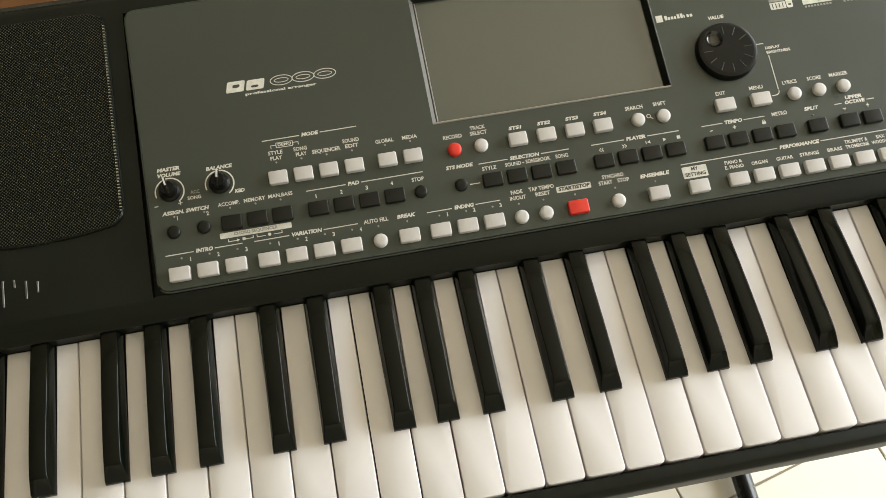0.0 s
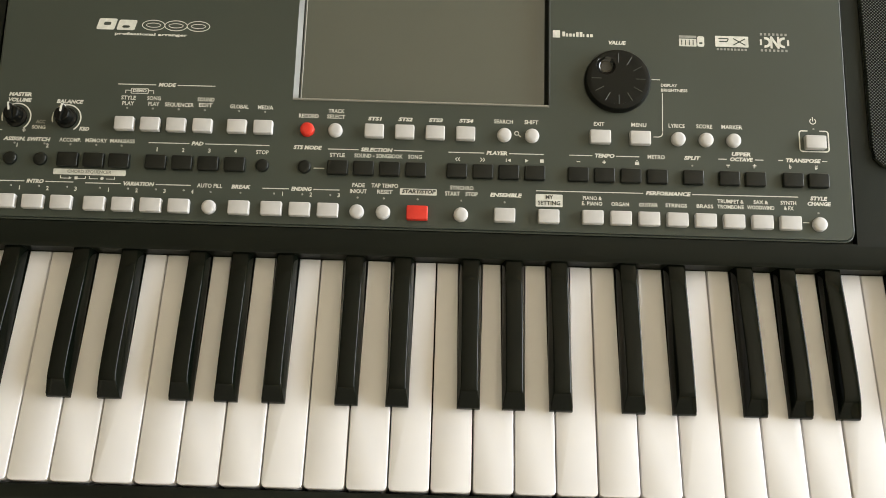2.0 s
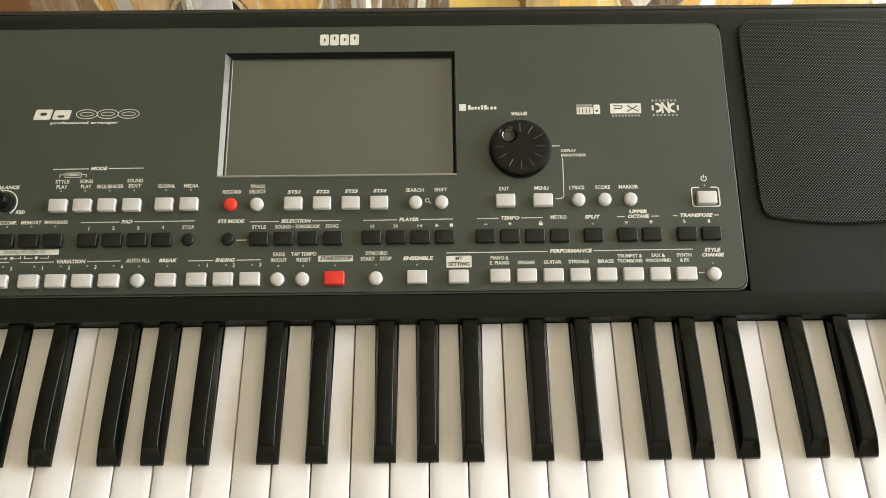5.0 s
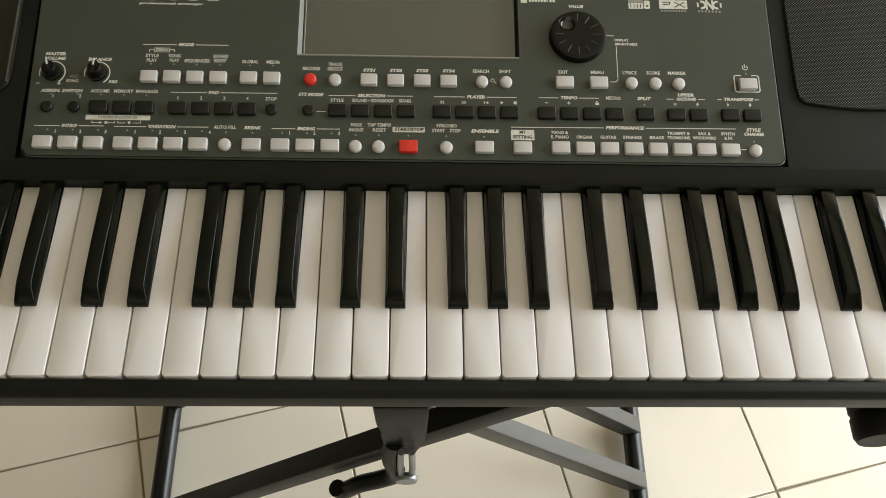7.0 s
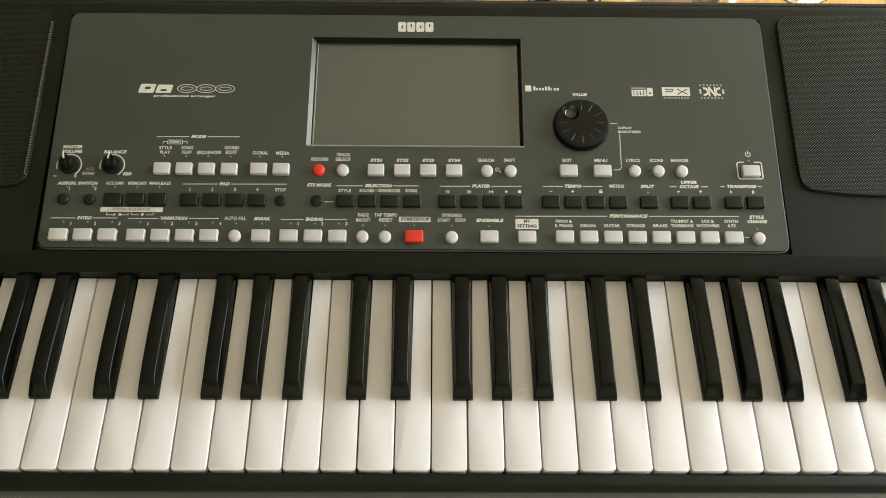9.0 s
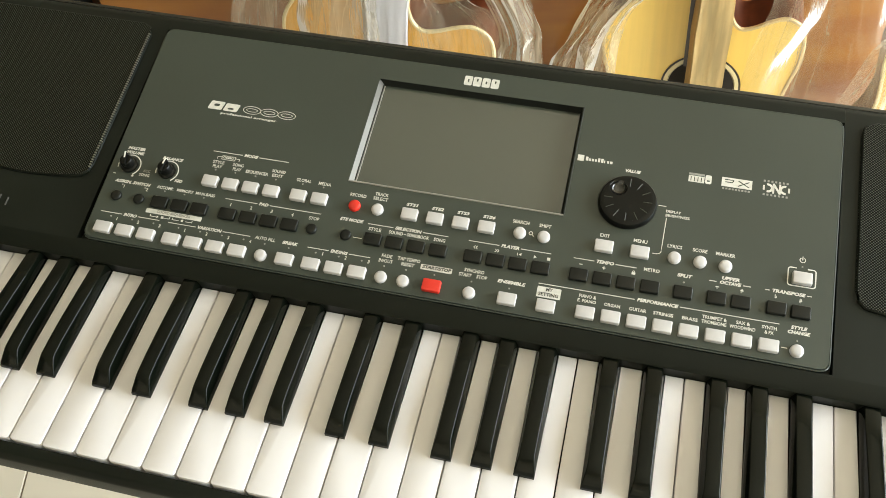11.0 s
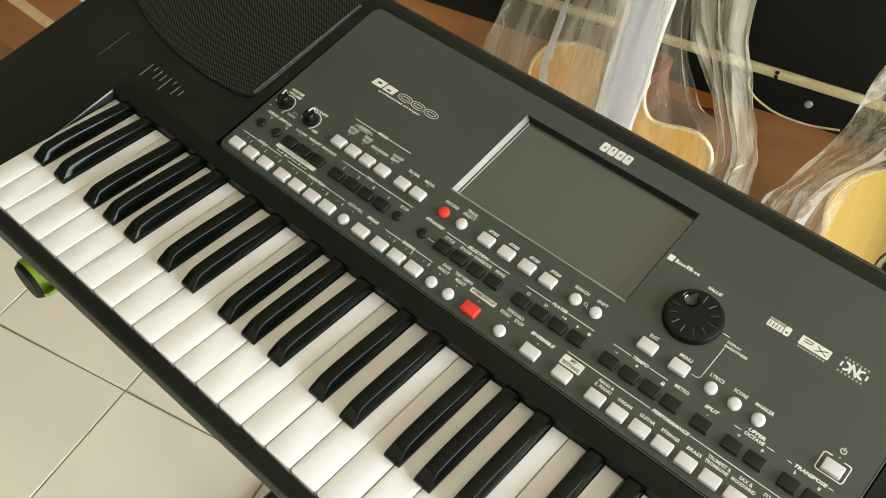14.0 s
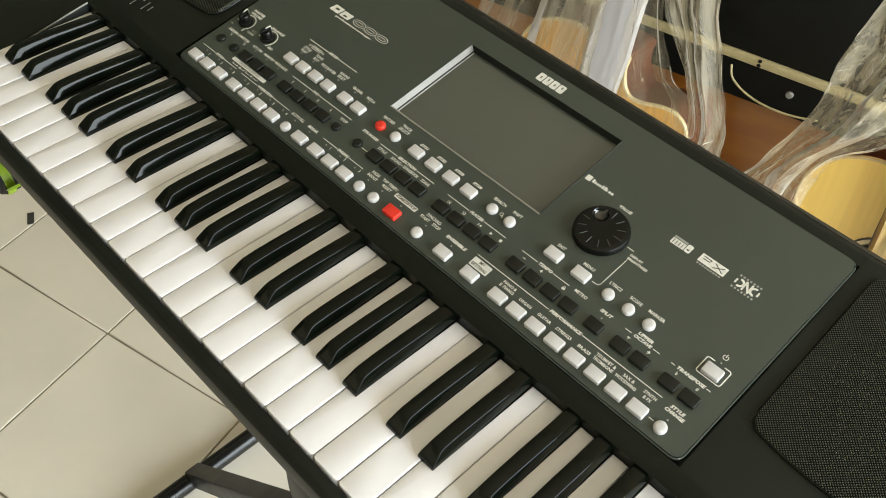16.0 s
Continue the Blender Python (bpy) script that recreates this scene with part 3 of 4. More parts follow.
buttons(B_DARK, 36.1, (-85.9, -70.1, -54.2, -38.1))
buttons(B_DARK, 36.2, (-13.0, 2.9, 18.7, 34.6))
buttons(B_DARK, 36.2, (61.1, 77.1, 93.2, 109.3))
buttons(B_DARK, 36.4, (131.4, 153.4, 169.3), leds=((0, 44.4),))
buttons(B_DARK, 36.6, (192.2, 207.9))
buttons(B_MODE, 60.3, (-218.4, -202.5, -186.5, -170.3), leds=((0, 71.2),))
buttons(B_MODE, 60.5, (-149.1, -132.9), leds=((0, 71.2),))
buttons(R_RED, 60.1, (-105.8,), "round_button", "red record button")
buttons(R_LIGHT, 60.1, (-88.5,), "round_button")
buttons(B_MODE, 60.2, (-64.5, -45.7, -26.9, -8.2))
buttons(R_LIGHT, 60.3, (15.7, 32.8), "round_button")
buttons(B_LIGHT, 60.7, (74.8, 99.4))
buttons(R_LIGHT, 61.0, (123.0, 140.2, 157.2), "round_button")
buttons(B_LIGHT, 61.2, (207.3,), label="grey power button", leds=((0, 70.6),))


# ---- knobs and the value dial ----
def knob(u, v, turn):
    m = PM @ pose(u / 1000, v / 1000, 0, 0, 0, turn)
    k = part("knob", lathe([(0.0066, 0.0), (0.0066, 0.0015), (0.0052, 0.0025), (0.0050, 0.0075), (0.0042, 0.0088), (0, 0.0090)], 28), M_KNOB, kb, "small black rotary knob with white pointer", m)
    bm = rbox((-0.0012, -0.0052, 0.0055), (0.0012, 0.0054, 0.0106), 0.0006)
    part("grip", bm, M_KNOB, k, "", m)
    part("pointer", rbox((-0.00055, 0.0006, 0.0104), (0.00055, 0.0057, 0.0109)), M_INK, k, "", m)
    part("pointer", rbox((-0.00055, 0.0053, 0.0060), (0.00055, 0.0058, 0.0106)), M_INK, k, "", m)
    part("scale_arc", lathe([(0.0084, 0.0001), (0.0084, 0.0003), (0.0092, 0.0003), (0.0092, 0.0001)], 30, 255, -55), M_INK, kb, "", PM @ pose(u / 1000, v / 1000, 0))


knob(-286.0, 63.2, 12)
knob(-255.0, 63.2, -8)
DM = PM @ pose(0.0859, 0.0980, 0)
bm = lathe([(0.0207, 0.0), (0.0207, 0.0015), (0.0205, 0.0022), (0.0202, 0.0038), (0.0196, 0.0048), (0.0182, 0.0053), (0.0166, 0.0054), (0.0162, 0.0048), (0.0160, 0.0007), (0.0, 0.0006)], 72)
dial = part("value_dial", bm, M_KNOB, kb, "large black data dial with a finger dimple", DM)
for i in range(12):
    if i not in (4, 5):
        part("ridge", rbox((0.0106, -0.00026, 0.0050), (0.0168, 0.00026, 0.0057), 0.0002, 1), M_PANEL, dial, "", DM @ pose(0, 0, 0, 0, 0, 30 * i))
circle = lambda cx, cy, r, n: [(cx + r * math.cos(2 * math.pi * i / n), cy + r * math.sin(2 * math.pi * i / n)) for i in range(n)]
part("dial_face", holed(circle(0, 0, 0.0166, 64), circle(-0.0076, 0.0085, 0.0060, 36), 0.0048, 0.0054), M_KNOB, dial, "", DM, None)
bowl = [(0.0062, 0.0055), (0.0058, 0.0051), (0.0052, 0.0039), (0.0040, 0.0027), (0.0022, 0.0021), (0.0003, 0.0019)]
bm = lathe(bowl, 36)
bmesh.ops.delete(bm, geom=[max(bm.faces, key=lambda f: f.calc_center_median().z)], context="FACES_ONLY")
part("finger_dimple", bm, M_DIMPLE, dial, "", DM @ pose(-0.0076, 0.0085, 0))


# ---- printing on the panel ----
def print_mark(bm, material=None, name="printed_mark"):
    return part(name, bm, material or M_INK, kb, "", PM, None)


def row(u, v):
    """The printed rows run a hair askew to the keys."""
    return v + 0.0056 * (u + 15) if v < 92 else v


def bar(u0, v0, u1, v1, w=0.55, material=None, z=0.15):
    a, b = Vector((u0, row(u0, v0))) / 1000, Vector((u1, row(u1, v1))) / 1000
    dd = (b - a).normalized()
    s = Vector((-dd.y, dd.x)) * w / 2000
    print_mark(prism([(a - s)[:], (b - s)[:], (b + s)[:], (a + s)[:]], 2, -0.0002, z / 1000), material, "printed_line")


def plate(u0, v0, u1, v1, material=None, r=0.6, z=0.12):
    v0, v1 = v0 + row(u0, v0) - v0, v1 + row(u0, v0) - v0
    print_mark(prism(rrect(u0 / 1000, v0 / 1000, u1 / 1000, v1 / 1000, r / 1000, 3), 2, -0.0002, z / 1000), material, "printed_plate")


def ring(u, v, rx, ry, w, a0=0, arc=360, material=None):
    n = 28
    v = row(u, v)
    bm = bmesh.new()
    rows = []
    for i in range(n + 1):
        t = radians(a0 + arc * i / n)
        c, s = math.cos(t), math.sin(t)
        rows.append((bm.verts.new(((u + rx * c) / 1000, (v + ry * s) / 1000, 0.00015)), bm.verts.new(((u + (rx - w) * c) / 1000, (v + (ry - w) * s) / 1000, 0.00015))))
    for p, q in zip(rows, rows[1:]):
        bm.faces.new((p[0], q[0], q[1], p[1]))
    print_mark(bm, material)


def text(s, u, v, width=None, height=2.5, bold=False, material=None, z=0.15, align="CENTER"):
    """Printed words; width and height of the capitals in millimetres."""
    cu = bpy.data.curves.new("printed_label", "FONT")
    cu.body, cu.size, cu.align_x, cu.align_y = s, height / 0.70 / 1000, align, "CENTER"
    cu.resolution_u = 2
    if bold:
        cu.offset, cu.shear = 0.00017, 0.2
    else:
        cu.offset = 0.00009
    tmp = bpy.data.objects.new("printed_label", cu)
    me = bpy.data.meshes.new_from_object(tmp)
    me.name = "printed_label"
    co = np.empty(len(me.vertices) * 3)
    me.vertices.foreach_get("co", co)
    co = co.reshape(-1, 3)
    have = np.ptp(co[:, 0]) * 1000
    want = width or len(s) * height * (0.84 if bold else 0.78)
    co[:, 0] *= min(want / have, 2.2)
    co[:, 2] = 0
    me.vertices.foreach_set("co", co.ravel())
    me.materials.clear()
    me.materials.append(material or M_INK)
    bpy.data.objects.remove(tmp)
    bpy.data.curves.remove(cu)
    child("printed_label", me, kb, PM @ pose(u / 1000, row(u, v) / 1000, z / 1000), "")


def heading(s, u, v, u0, u1, width=None):
    """A bold word in the middle of a rule."""
    w = (width or len(s) * 2.1) / 2 + 1.2
    text(s, u, v, width or len(s) * 2.1, 2.3, True)
    bar(u0, v, u - w, v)
    bar(u + w, v, u1, v)


# bottom row
heading("INTRO", -269.4, 23.6, -293, -246)
heading("VARIATION", -206.5, 23.3, -238.7, -174.5)
for us in ((-285.2, -268.2, -251.1), (-231.1, -214.1, -197.1, -180.2), (-125.4, -108.3, -91.3)):
    for i, u in enumerate(us):
        text(str(i + 1), u + 7.0, 19.2, 1.5 if i else 0.6, 2.5)
text("AUTO FILL", -163.0, 23.2, 15.4)
text("BREAK", -144.3, 23.0, 11.8, 2.3, True)
heading("ENDING", -107.3, 22.6, -130.8, -84)
text("FADE", -72.6, 25.9, 7.6)
text("IN/OUT", -72.6, 22.0, 10.2)
text("TAP TEMPO", -56.5, 25.9, 16.4)
text("RESET", -56.5, 22.0, 9.4)
plate(-47.3, 20.7, -24.8, 24.7)
text("START/STOP", -36.0, 22.7, 20.6, 2.3, True, M_DARKINK, 0.3)
text("SYNCHRO", -9.6, 25.7, 14.2)
text("START", -15.3, 21.9, 9.0)
text("STOP", -3.6, 21.9, 7.6)
text("ENSEMBLE", 17.0, 21.8, 19.6, 2.3, True)
plate(35.4, 15.3, 51.8, 23.2)
text("MY", 43.6, 21.2, 4.6, 2.4, False, M_DARKINK, 0.3)
text("SETTING", 43.6, 17.5, 13.6, 2.4, False, M_DARKINK, 0.3)
heading("PERFORMANCE", 115.9, 25.2, 35.6, 195.3, 27.5)
for a, b, u, w in (("PIANO &", "E. PIANO", 69.7, 12.6), ("", "ORGAN", 86.8, 10.8), ("", "GUITAR", 103.8, 11.4), ("", "STRINGS", 120.8, 13.2)):
    if a:
        text(a, u, 21.2, w * 0.92, 2.3)
    text(b, u, 17.8, w, 2.3)
for a, b, u, w in (("", "BRASS", 138.2, 10.2), ("TRUMPET &", "TROMBONE", 153.9, 16.2), ("SAX &", "WOODWIND", 172.3, 16.6), ("SYNTH", "& FX", 189.2, 9.6)):
    if a:
        text(a, u, 21.2, w * (0.99 if len(a) > 5 else 0.54 if len(a) > 4 and w > 12 else 1.0), 2.3)
    text(b, u, 17.8, w * (0.62 if b == "& FX" else 1), 2.3)
text("STYLE", 207.6, 24.4, 10.6, 2.3, True)
text("CHANGE", 207.6, 21.0, 14.4, 2.3, True)
bar(197.6, 9.2, 201.2, 9.2)

# middle row
text("ASSIGN. SWITCH", -277.8, 50.4, 29.0, 2.3, True)
text("1", -283.2, 46.4, 0.6)
text("2", -264.6, 46.4, 1.7)
text("ACCOMP.", -251.0, 50.4, 13.4, 2.4)
text("MEMORY", -235.2, 50.4, 13.4, 2.4)
text("MAN.BASS", -219.0, 50.4, 15.2, 2.4)
heading("PAD", -172.9, 50.0, -202.8, -128.5, 7.4)
for i in range(4):
    text(str(i + 1), -197.2 + 16.05 * i, 45.6, 1.6 if i else 0.6)
text("STOP", -132.6, 45.4, 7.8)
text("STS MODE", -105.2, 49.2, 17.6, 2.3, True)
bar(-100.6, 36.2, -94.0, 36.2)
heading("SELECTION", -62.7, 48.7, -92.6, -33.3, 19.6)
text("STYLE", -86.5, 44.8, 9.2)
text("SOUND", -70.8, 44.8, 10.4)
bar(-64.9, 44.8, -63.6, 44.8, 0.4)
text("SONGBOOK", -54.6, 44.8, 16.2)
text("SONG", -38.8, 44.8, 8.4)
heading("PLAYER", 11.2, 48.5, -18.4, 40.3, 13.0)
heading("TEMPO", 77.4, 48.5, 55.9, 98.9, 12.2)
heading("TRANSPOSE", 199.4, 48.4, 184.4, 214.6, 21.6)
text("METRO", 109.3, 48.5, 10.6)
text("SPLIT", 131.2, 48.4, 10.2, 2.3, True)
text("UPPER", 161.5, 51.6, 11.8, 2.3, True)
text("OCTAVE", 161.5, 48.2, 14.2, 2.3, True)
bar(147.6, 48.3, 152.6, 48.3)
bar(170.2, 48.3, 175.3, 48.3)
for u in (61.5, 153.5):
    bar(u - 1.1, 44.5, u + 1.1, 44.5, 0.6)
for u in (77.3, 169.7):
    bar(u - 1.1, 44.5, u + 1.1, 44.5, 0.6)
    bar(u, 43.4, u, 45.6, 0.6, None, 0.2)
text("b", 191.6, 44.4, 1.4, 2.6)
text("#", 207.6, 44.4, 1.8, 2.6)


def triangle(u, v, s, d=1):
    v = row(u, v)
    pts = [((u - d * s * 0.45) / 1000, (v - s / 2) / 1000), ((u + d * s * 0.45) / 1000, v / 1000), ((u - d * s * 0.45) / 1000, (v + s / 2) / 1000)]
    print_mark(prism(pts, 2, -0.0002, 0.00015))


for u, dd in ((-12.6, -1), (2.7, 1)):
    for off in (-0.8, 0.8):
        bar(u + off - dd * 0.6, 44.2 + 1.2, u + off + dd * 0.6, 44.2, 0.45)
        bar(u + off - dd * 0.6, 44.2 - 1.2, u + off + dd * 0.6, 44.2, 0.45, None, 0.2)
triangle(19.0, 44.2, 2.2, -1)
bar(17.2, 43.1, 17.2, 45.3, 0.5)
triangle(29.8, 44.2, 2.4)
plate(38.0, 43.1, 40.2, 45.3, None, 0.1)
plate(96.2, 43.2, 98.8, 45.0, None, 0.3)
ring(97.5, 45.0, 0.95, 1.2, 0.4, 0, 180)
# the plate under the three chord keys
plate(-259.0, 28.4, -214.8, 32.0)
text("CHORD SEQUENCER", -237, 30.2, 27, 2.0, False, M_GREYINK, 0.3)
for u0, u1 in ((-254.2, -239.0), (-236.6, -221.2)):
    bar(u0, 26.0, u0 + 5.2, 26.0, 0.45)
    bar(u1 - 5.2, 26.0, u1, 26.0, 0.45)
    bar(u0, 25.8, u0, 27.6, 0.45, None, 0.2)
    bar(u1, 25.8, u1, 27.6, 0.45, None, 0.2)
triangle(-248.2, 26.2, 2.0)
plate(-245.6, 25.4, -243.8, 27.2, None, 0.1)
plate(-229.9, 25.3, -227.9, 27.3, None, 0.9)

# upper row
heading("MODE", -195.2, 88.0, -225.5, -165.0, 11.0)
plate(-217.3, 81.9, -206.2, 85.5, M_INK)
plate(-216.8, 82.3, -206.7, 85.1, M_PANEL, 0.4, 0.2)
text("DEMO", -211.7, 83.7, 8.6, 1.9, False, M_INK, 0.3)
for u0, u1 in ((-220.4, -217.2), (-203.0, -206.2)):
    bar(u0, 84.0, u1, 84.0, 0.4)
    bar(u0, 82.0, u0, 84.2, 0.4, None, 0.2)
for a, b, u, w in (("STYLE", "PLAY", -218.2, 9.2), ("SONG", "PLAY", -202.3, 8.6), ("SOUND", "EDIT", -170.0, 10.6), ("TRACK", "SELECT", -88.6, 10.0)):
    low = 69.7 if a == "TRACK" else 75.2
    text(a, u, low + 3.7, w)
    text(b, u, low, w * (0.8 if len(b) < 5 else 1.12))
for s, u, v, w in (("SEQUENCER", -186.3, 75.0, 18.0), ("GLOBAL", -149.0, 74.8, 11.6), ("MEDIA", -132.8, 74.6, 9.6), ("RECORD", -105.6, 69.8, 12.2)):
    text(s, u, v, w)
for i in range(4):
    text("STS%d" % (i + 1), -64.5 + 18.8 * i, 69.0, 8.8, 2.2, True)
for s, u, w in (("SEARCH", 15.2, 11.8), ("SHIFT", 32.4, 8.6), ("EXIT", 74.3, 6.6), ("MENU", 99.0, 9.4), ("LYRICS", 122.4, 10.0), ("SCORE", 139.6, 9.8), ("MARKER", 156.6, 13.0)):
    text(s, u, 69.1, w)
ring(23.4, 61.8, 1.5, 1.5, 0.5)
bar(24.5, 60.8, 26.0, 59.5, 0.6)
text("VALUE", 86.0, 124.4, 11.2, 2.3, True)
bar(107.6, 100.3, 113.0, 100.3)
text("DISPLAY", 113.2, 96.6, 10.4, 1.9, False, None, 0.15, "LEFT")
text("BRIGHTNESS", 113.2, 93.3, 16.6, 1.9, False, None, 0.15, "LEFT")
bar(114.2, 90.5, 113.7, 65.5)
ring(110.9, 64.4, 3.1, 3.0, 0.55, -90, 95)
bar(111.0, 61.65, 108.0, 61.65)
text("MASTER", -285.6, 79.5, 14.2, 2.3, True)
text("VOLUME", -285.6, 75.8, 14.6, 2.3, True)
text("BALANCE", -254.4, 75.4, 16.6, 2.3, True)
text("ACC", -270.6, 61.8, 5.8, 2.2, False, M_GREYINK)
text("SONG", -271.4, 58.2, 8.4, 2.2, False, M_INK)
text("KBD", -243.4, 57.8, 6.2, 2.2, True)
bar(-296.2, 56.2, -293.8, 56.2, 0.5)
bar(-281.6, 56.2, -279.0, 56.2, 0.5)
bar(-280.3, 55.0, -280.3, 57.4, 0.5, None, 0.2)
# power button's frame and sign
for p in (((198.3, 56.2), (198.3, 66.4)), ((216.3, 56.2), (216.3, 66.4)), ((200.0, 54.6), (214.6, 54.6)), ((200.0, 68.0), (203.6, 68.0)), ((211.0, 68.0), (214.6, 68.0))):
    bar(*p[0], *p[1], 0.8)
for u, v, a in ((200.1, 56.4, 180), (214.5, 56.4, 270), (214.5, 66.2, 0), (200.1, 66.2, 90)):
    ring(u, v, 2.2, 2.2, 0.8, a, 90)
ring(207.2, 74.4, 2.1, 2.1, 0.6, 120, 300)
bar(207.2, 74.4, 207.2, 77.2, 0.6)

# the maker's marks, as plain shapes
for i in range(4):
    plate(-50.8 + 7.0 * i, 178.6, -44.6 + 7.0 * i, 187.2, None, 1.2)
    plate(-48.2 + 7.0 * i, 181.6 + (1.3 if i % 2 else 0), -47.0 + 7.0 * i, 184.2 + (1.3 if i % 2 else 0), M_PANEL, 0.4, 0.2)


def slanted(u, v, w, h, material=None, z=0.15):
    sh = h * 0.22
    pts = [(u, v), (u + w, v), (u + w + sh, v + h), (u + sh, v + h)]
    print_mark(prism(rounded([(a / 1000, b / 1000) for a, b in pts], 0.0011, 3), 2, -0.0002, z / 1000), material)


slanted(-243.6, 123.4, 11.4, 7.6)
slanted(-239.2, 126.4, 4.6, 2.2, M_PANEL, 0.22)
slanted(-230.8, 123.4, 11.4, 7.0)
slanted(-227.4, 124.9, 4.8, 1.6, M_PANEL, 0.22)
for i in range(3):
    ring(-207.5 + 14.2 * i, 127.2, 7.4, 3.7, 0.55)
    ring(-207.5 + 14.2 * i, 127.2, 4.8, 1.7, 0.5)
text("professional arranger", -208.6, 120.8, 69.0, 1.7)
plate(45.6, 127.0, 50.2, 132.0, None, 0.3)
triangle(48.6, 129.5, 3.0, -1)
for i, w in enumerate((2.6, 1.6, 1.6, 1.4, 1.6, 2.4, 0.8, 1.5, 2.2)):
    plate(51.6 + 2.2 * i, 127.9, 51.6 + 2.2 * i + min(w, 1.8), 130.0 + (1.2 if i in (0, 4, 5) else 0), None, 0.3)
plate(125.6, 123.6, 136.6, 128.8, None, 0.3)
plate(125.6, 129.4, 136.6, 131.0, M_GREYINK, 0.2)
for i in range(4):
    plate(127.0 + 2.4 * i, 124.4, 127.6 + 2.4 * i, 128.0, M_PANEL, 0.2, 0.2)
plate(137.2, 123.6, 141.6, 130.8, None, 1.2)
plate(138.4, 125.4, 140.4, 126.6, M_PANEL, 0.3, 0.2)
plate(148.6, 124.0, 169.6, 131.4, None, 0.3)
for u0, v0, u1, v1 in ((150.6, 129.6, 157.0, 129.6), (157.0, 129.6, 156.0, 127.6), (151.0, 127.6, 156.0, 127.6), (160.0, 129.8, 167.6, 125.4), (160.0, 125.4, 167.6, 129.8)):
    bar(u0, v0, u1, v1, 0.7, M_PANEL, 0.22)
for i in range(9):
    plate(149.4 + 2.2 * i, 121.6, 150.8 + 2.2 * i, 123.0, M_GREYINK, 0.2)
for i in range(7):
    plate(177.2 + 2.6 * i, 132.6, 178.6 + 2.6 * i, 134.2, M_GREYINK, 0.2)
    plate(177.2 + 2.6 * i, 121.6, 178.6 + 2.6 * i, 123.2, M_GREYINK, 0.2)
for u, a0 in ((180.2, -100), (192.2, 80)):
    ring(u, 127.9, 3.9, 3.7, 1.7, a0, 200)
    bar(u - 2.6 if a0 < 0 else u + 2.6, 126.0, u - 2.6 if a0 < 0 else u + 2.6, 129.8, 1.3)
bar(184.2, 123.9, 184.2, 132.0, 1.3)
bar(188.6, 123.9, 188.6, 132.0, 1.3)
bar(184.0, 131.8, 188.8, 124.1, 1.5, None, 0.2)

# ---- the folding stand ----
stand = thing("keyboard_stand", (-0.04, 0.15, FZ), "black steel double-braced folding cross stand under the keyboard", "stand")
FL, FR, PV = -0.383, 0.305, 0.452
for x in (FL, FR - 0.007):
    part("foot_tube", tube([(x, -0.16, FZ + 0.0192), (x, 0.45, FZ + 0.0192)], 0.0137, 16), M_TUBE, stand)
    for y in (-0.172, 0.452):
        part("foot_cap", lathe([(0.0, -0.012), (0.0175, -0.012), (0.019, -0.008), (0.019, 0.016), (0.0175, 0.02), (0.0, 0.02)], 20), M_RUBBER, stand, "", pose(x, y, FZ + 0.0192, 90))
        part("rubber_pad", rbox((x - 0.014, y - 0.012, FZ), (x + 0.014, y + 0.012, FZ + 0.01), 0.002), M_RUBBER, stand)
for x, y in ((FL - 0.007, 0.0), (FR + 0.003, -0.004)):
    part("support_arm", tube([(x, y, 0.7375), (x, 0.36, 0.7375)], 0.016, 16), M_TUBE, stand)
    part("end_cap", lathe([(0, -0.022), (0.0115, -0.022), (0.0125, -0.0205), (0.0125, -0.0195), (0.0165, -0.021), (0.0185, -0.019), (0.0185, -0.014), (0.0175, -0.013), (0.0175, -0.010), (0.0185, -0.009), (0.0185, 0.004), (0.0165, 0.008), (0, 0.008)], 24), M_RUBBER, stand, "ribbed black rubber end cap", pose(x, y, 0.7375, 90))
    part("cushion", rbox((x - 0.012, 0.03, 0.750), (x + 0.012, 0.33, 0.757), 0.002), M_RUBBER, stand)


def brace(x0, z0, x1, z1, y, material, w=0.020, h=0.015):
    dx, dz = x1 - x0, z1 - z0
    ln_ = math.hypot(dx, dz)
    nx, nz = -dz / ln_ * h, dx / ln_ * h
    pts = [(x0 + nx, z0 + nz), (x1 + nx, z1 + nz), (x1 - nx, z1 - nz), (x0 - nx, z0 - nz)]
    part("brace", prism(pts, 1, y - w / 2, y + w / 2, 0.003), material, stand)


brace(FL, FZ + 0.024, 0.214, 0.730, 0.079, M_BRACE, 0.026)
# these two braces are coloured greyer for the light falling on them
brace(FR - 0.007, FZ + 0.024, -0.292, 0.730, 0.126, M_GREYTUBE, 0.024)
brace(FR - 0.007, FZ + 0.024, -0.292, 0.730, 0.208, M_GREYTUBE, 0.024)
brace(FL, FZ + 0.024, 0.214, 0.730, 0.250, M_BRACE, 0.026)
for x in (-0.292, 0.214):
    part("cross_rail", rbox((x - 0.014, 0.045, 0.7225), (x + 0.014, 0.30, 0.7385), 0.003), M_BRACE, stand)
for y in (0.050, 0.295):
    part("cross_rail", rbox((FL - 0.007, y - 0.012, 0.7395), (FR + 0.003, y + 0.012, 0.7490), 0.003), M_BRACE, stand)
part("pivot_bolt", tube([(-0.042, 0.06, PV), (-0.042, 0.268, PV)], 0.009, 16), M_TUBE, stand)
part("latch_body", prism([(-0.066, 0.615), (-0.064, 0.562), (-0.056, 0.532), (-0.055, 0.470), (-0.026, 0.470), (-0.023, 0.510), (-0.017, 0.532), (-0.016, 0.615)], 1, 0.052, 0.0655, 0.004), M_BRACE, stand)
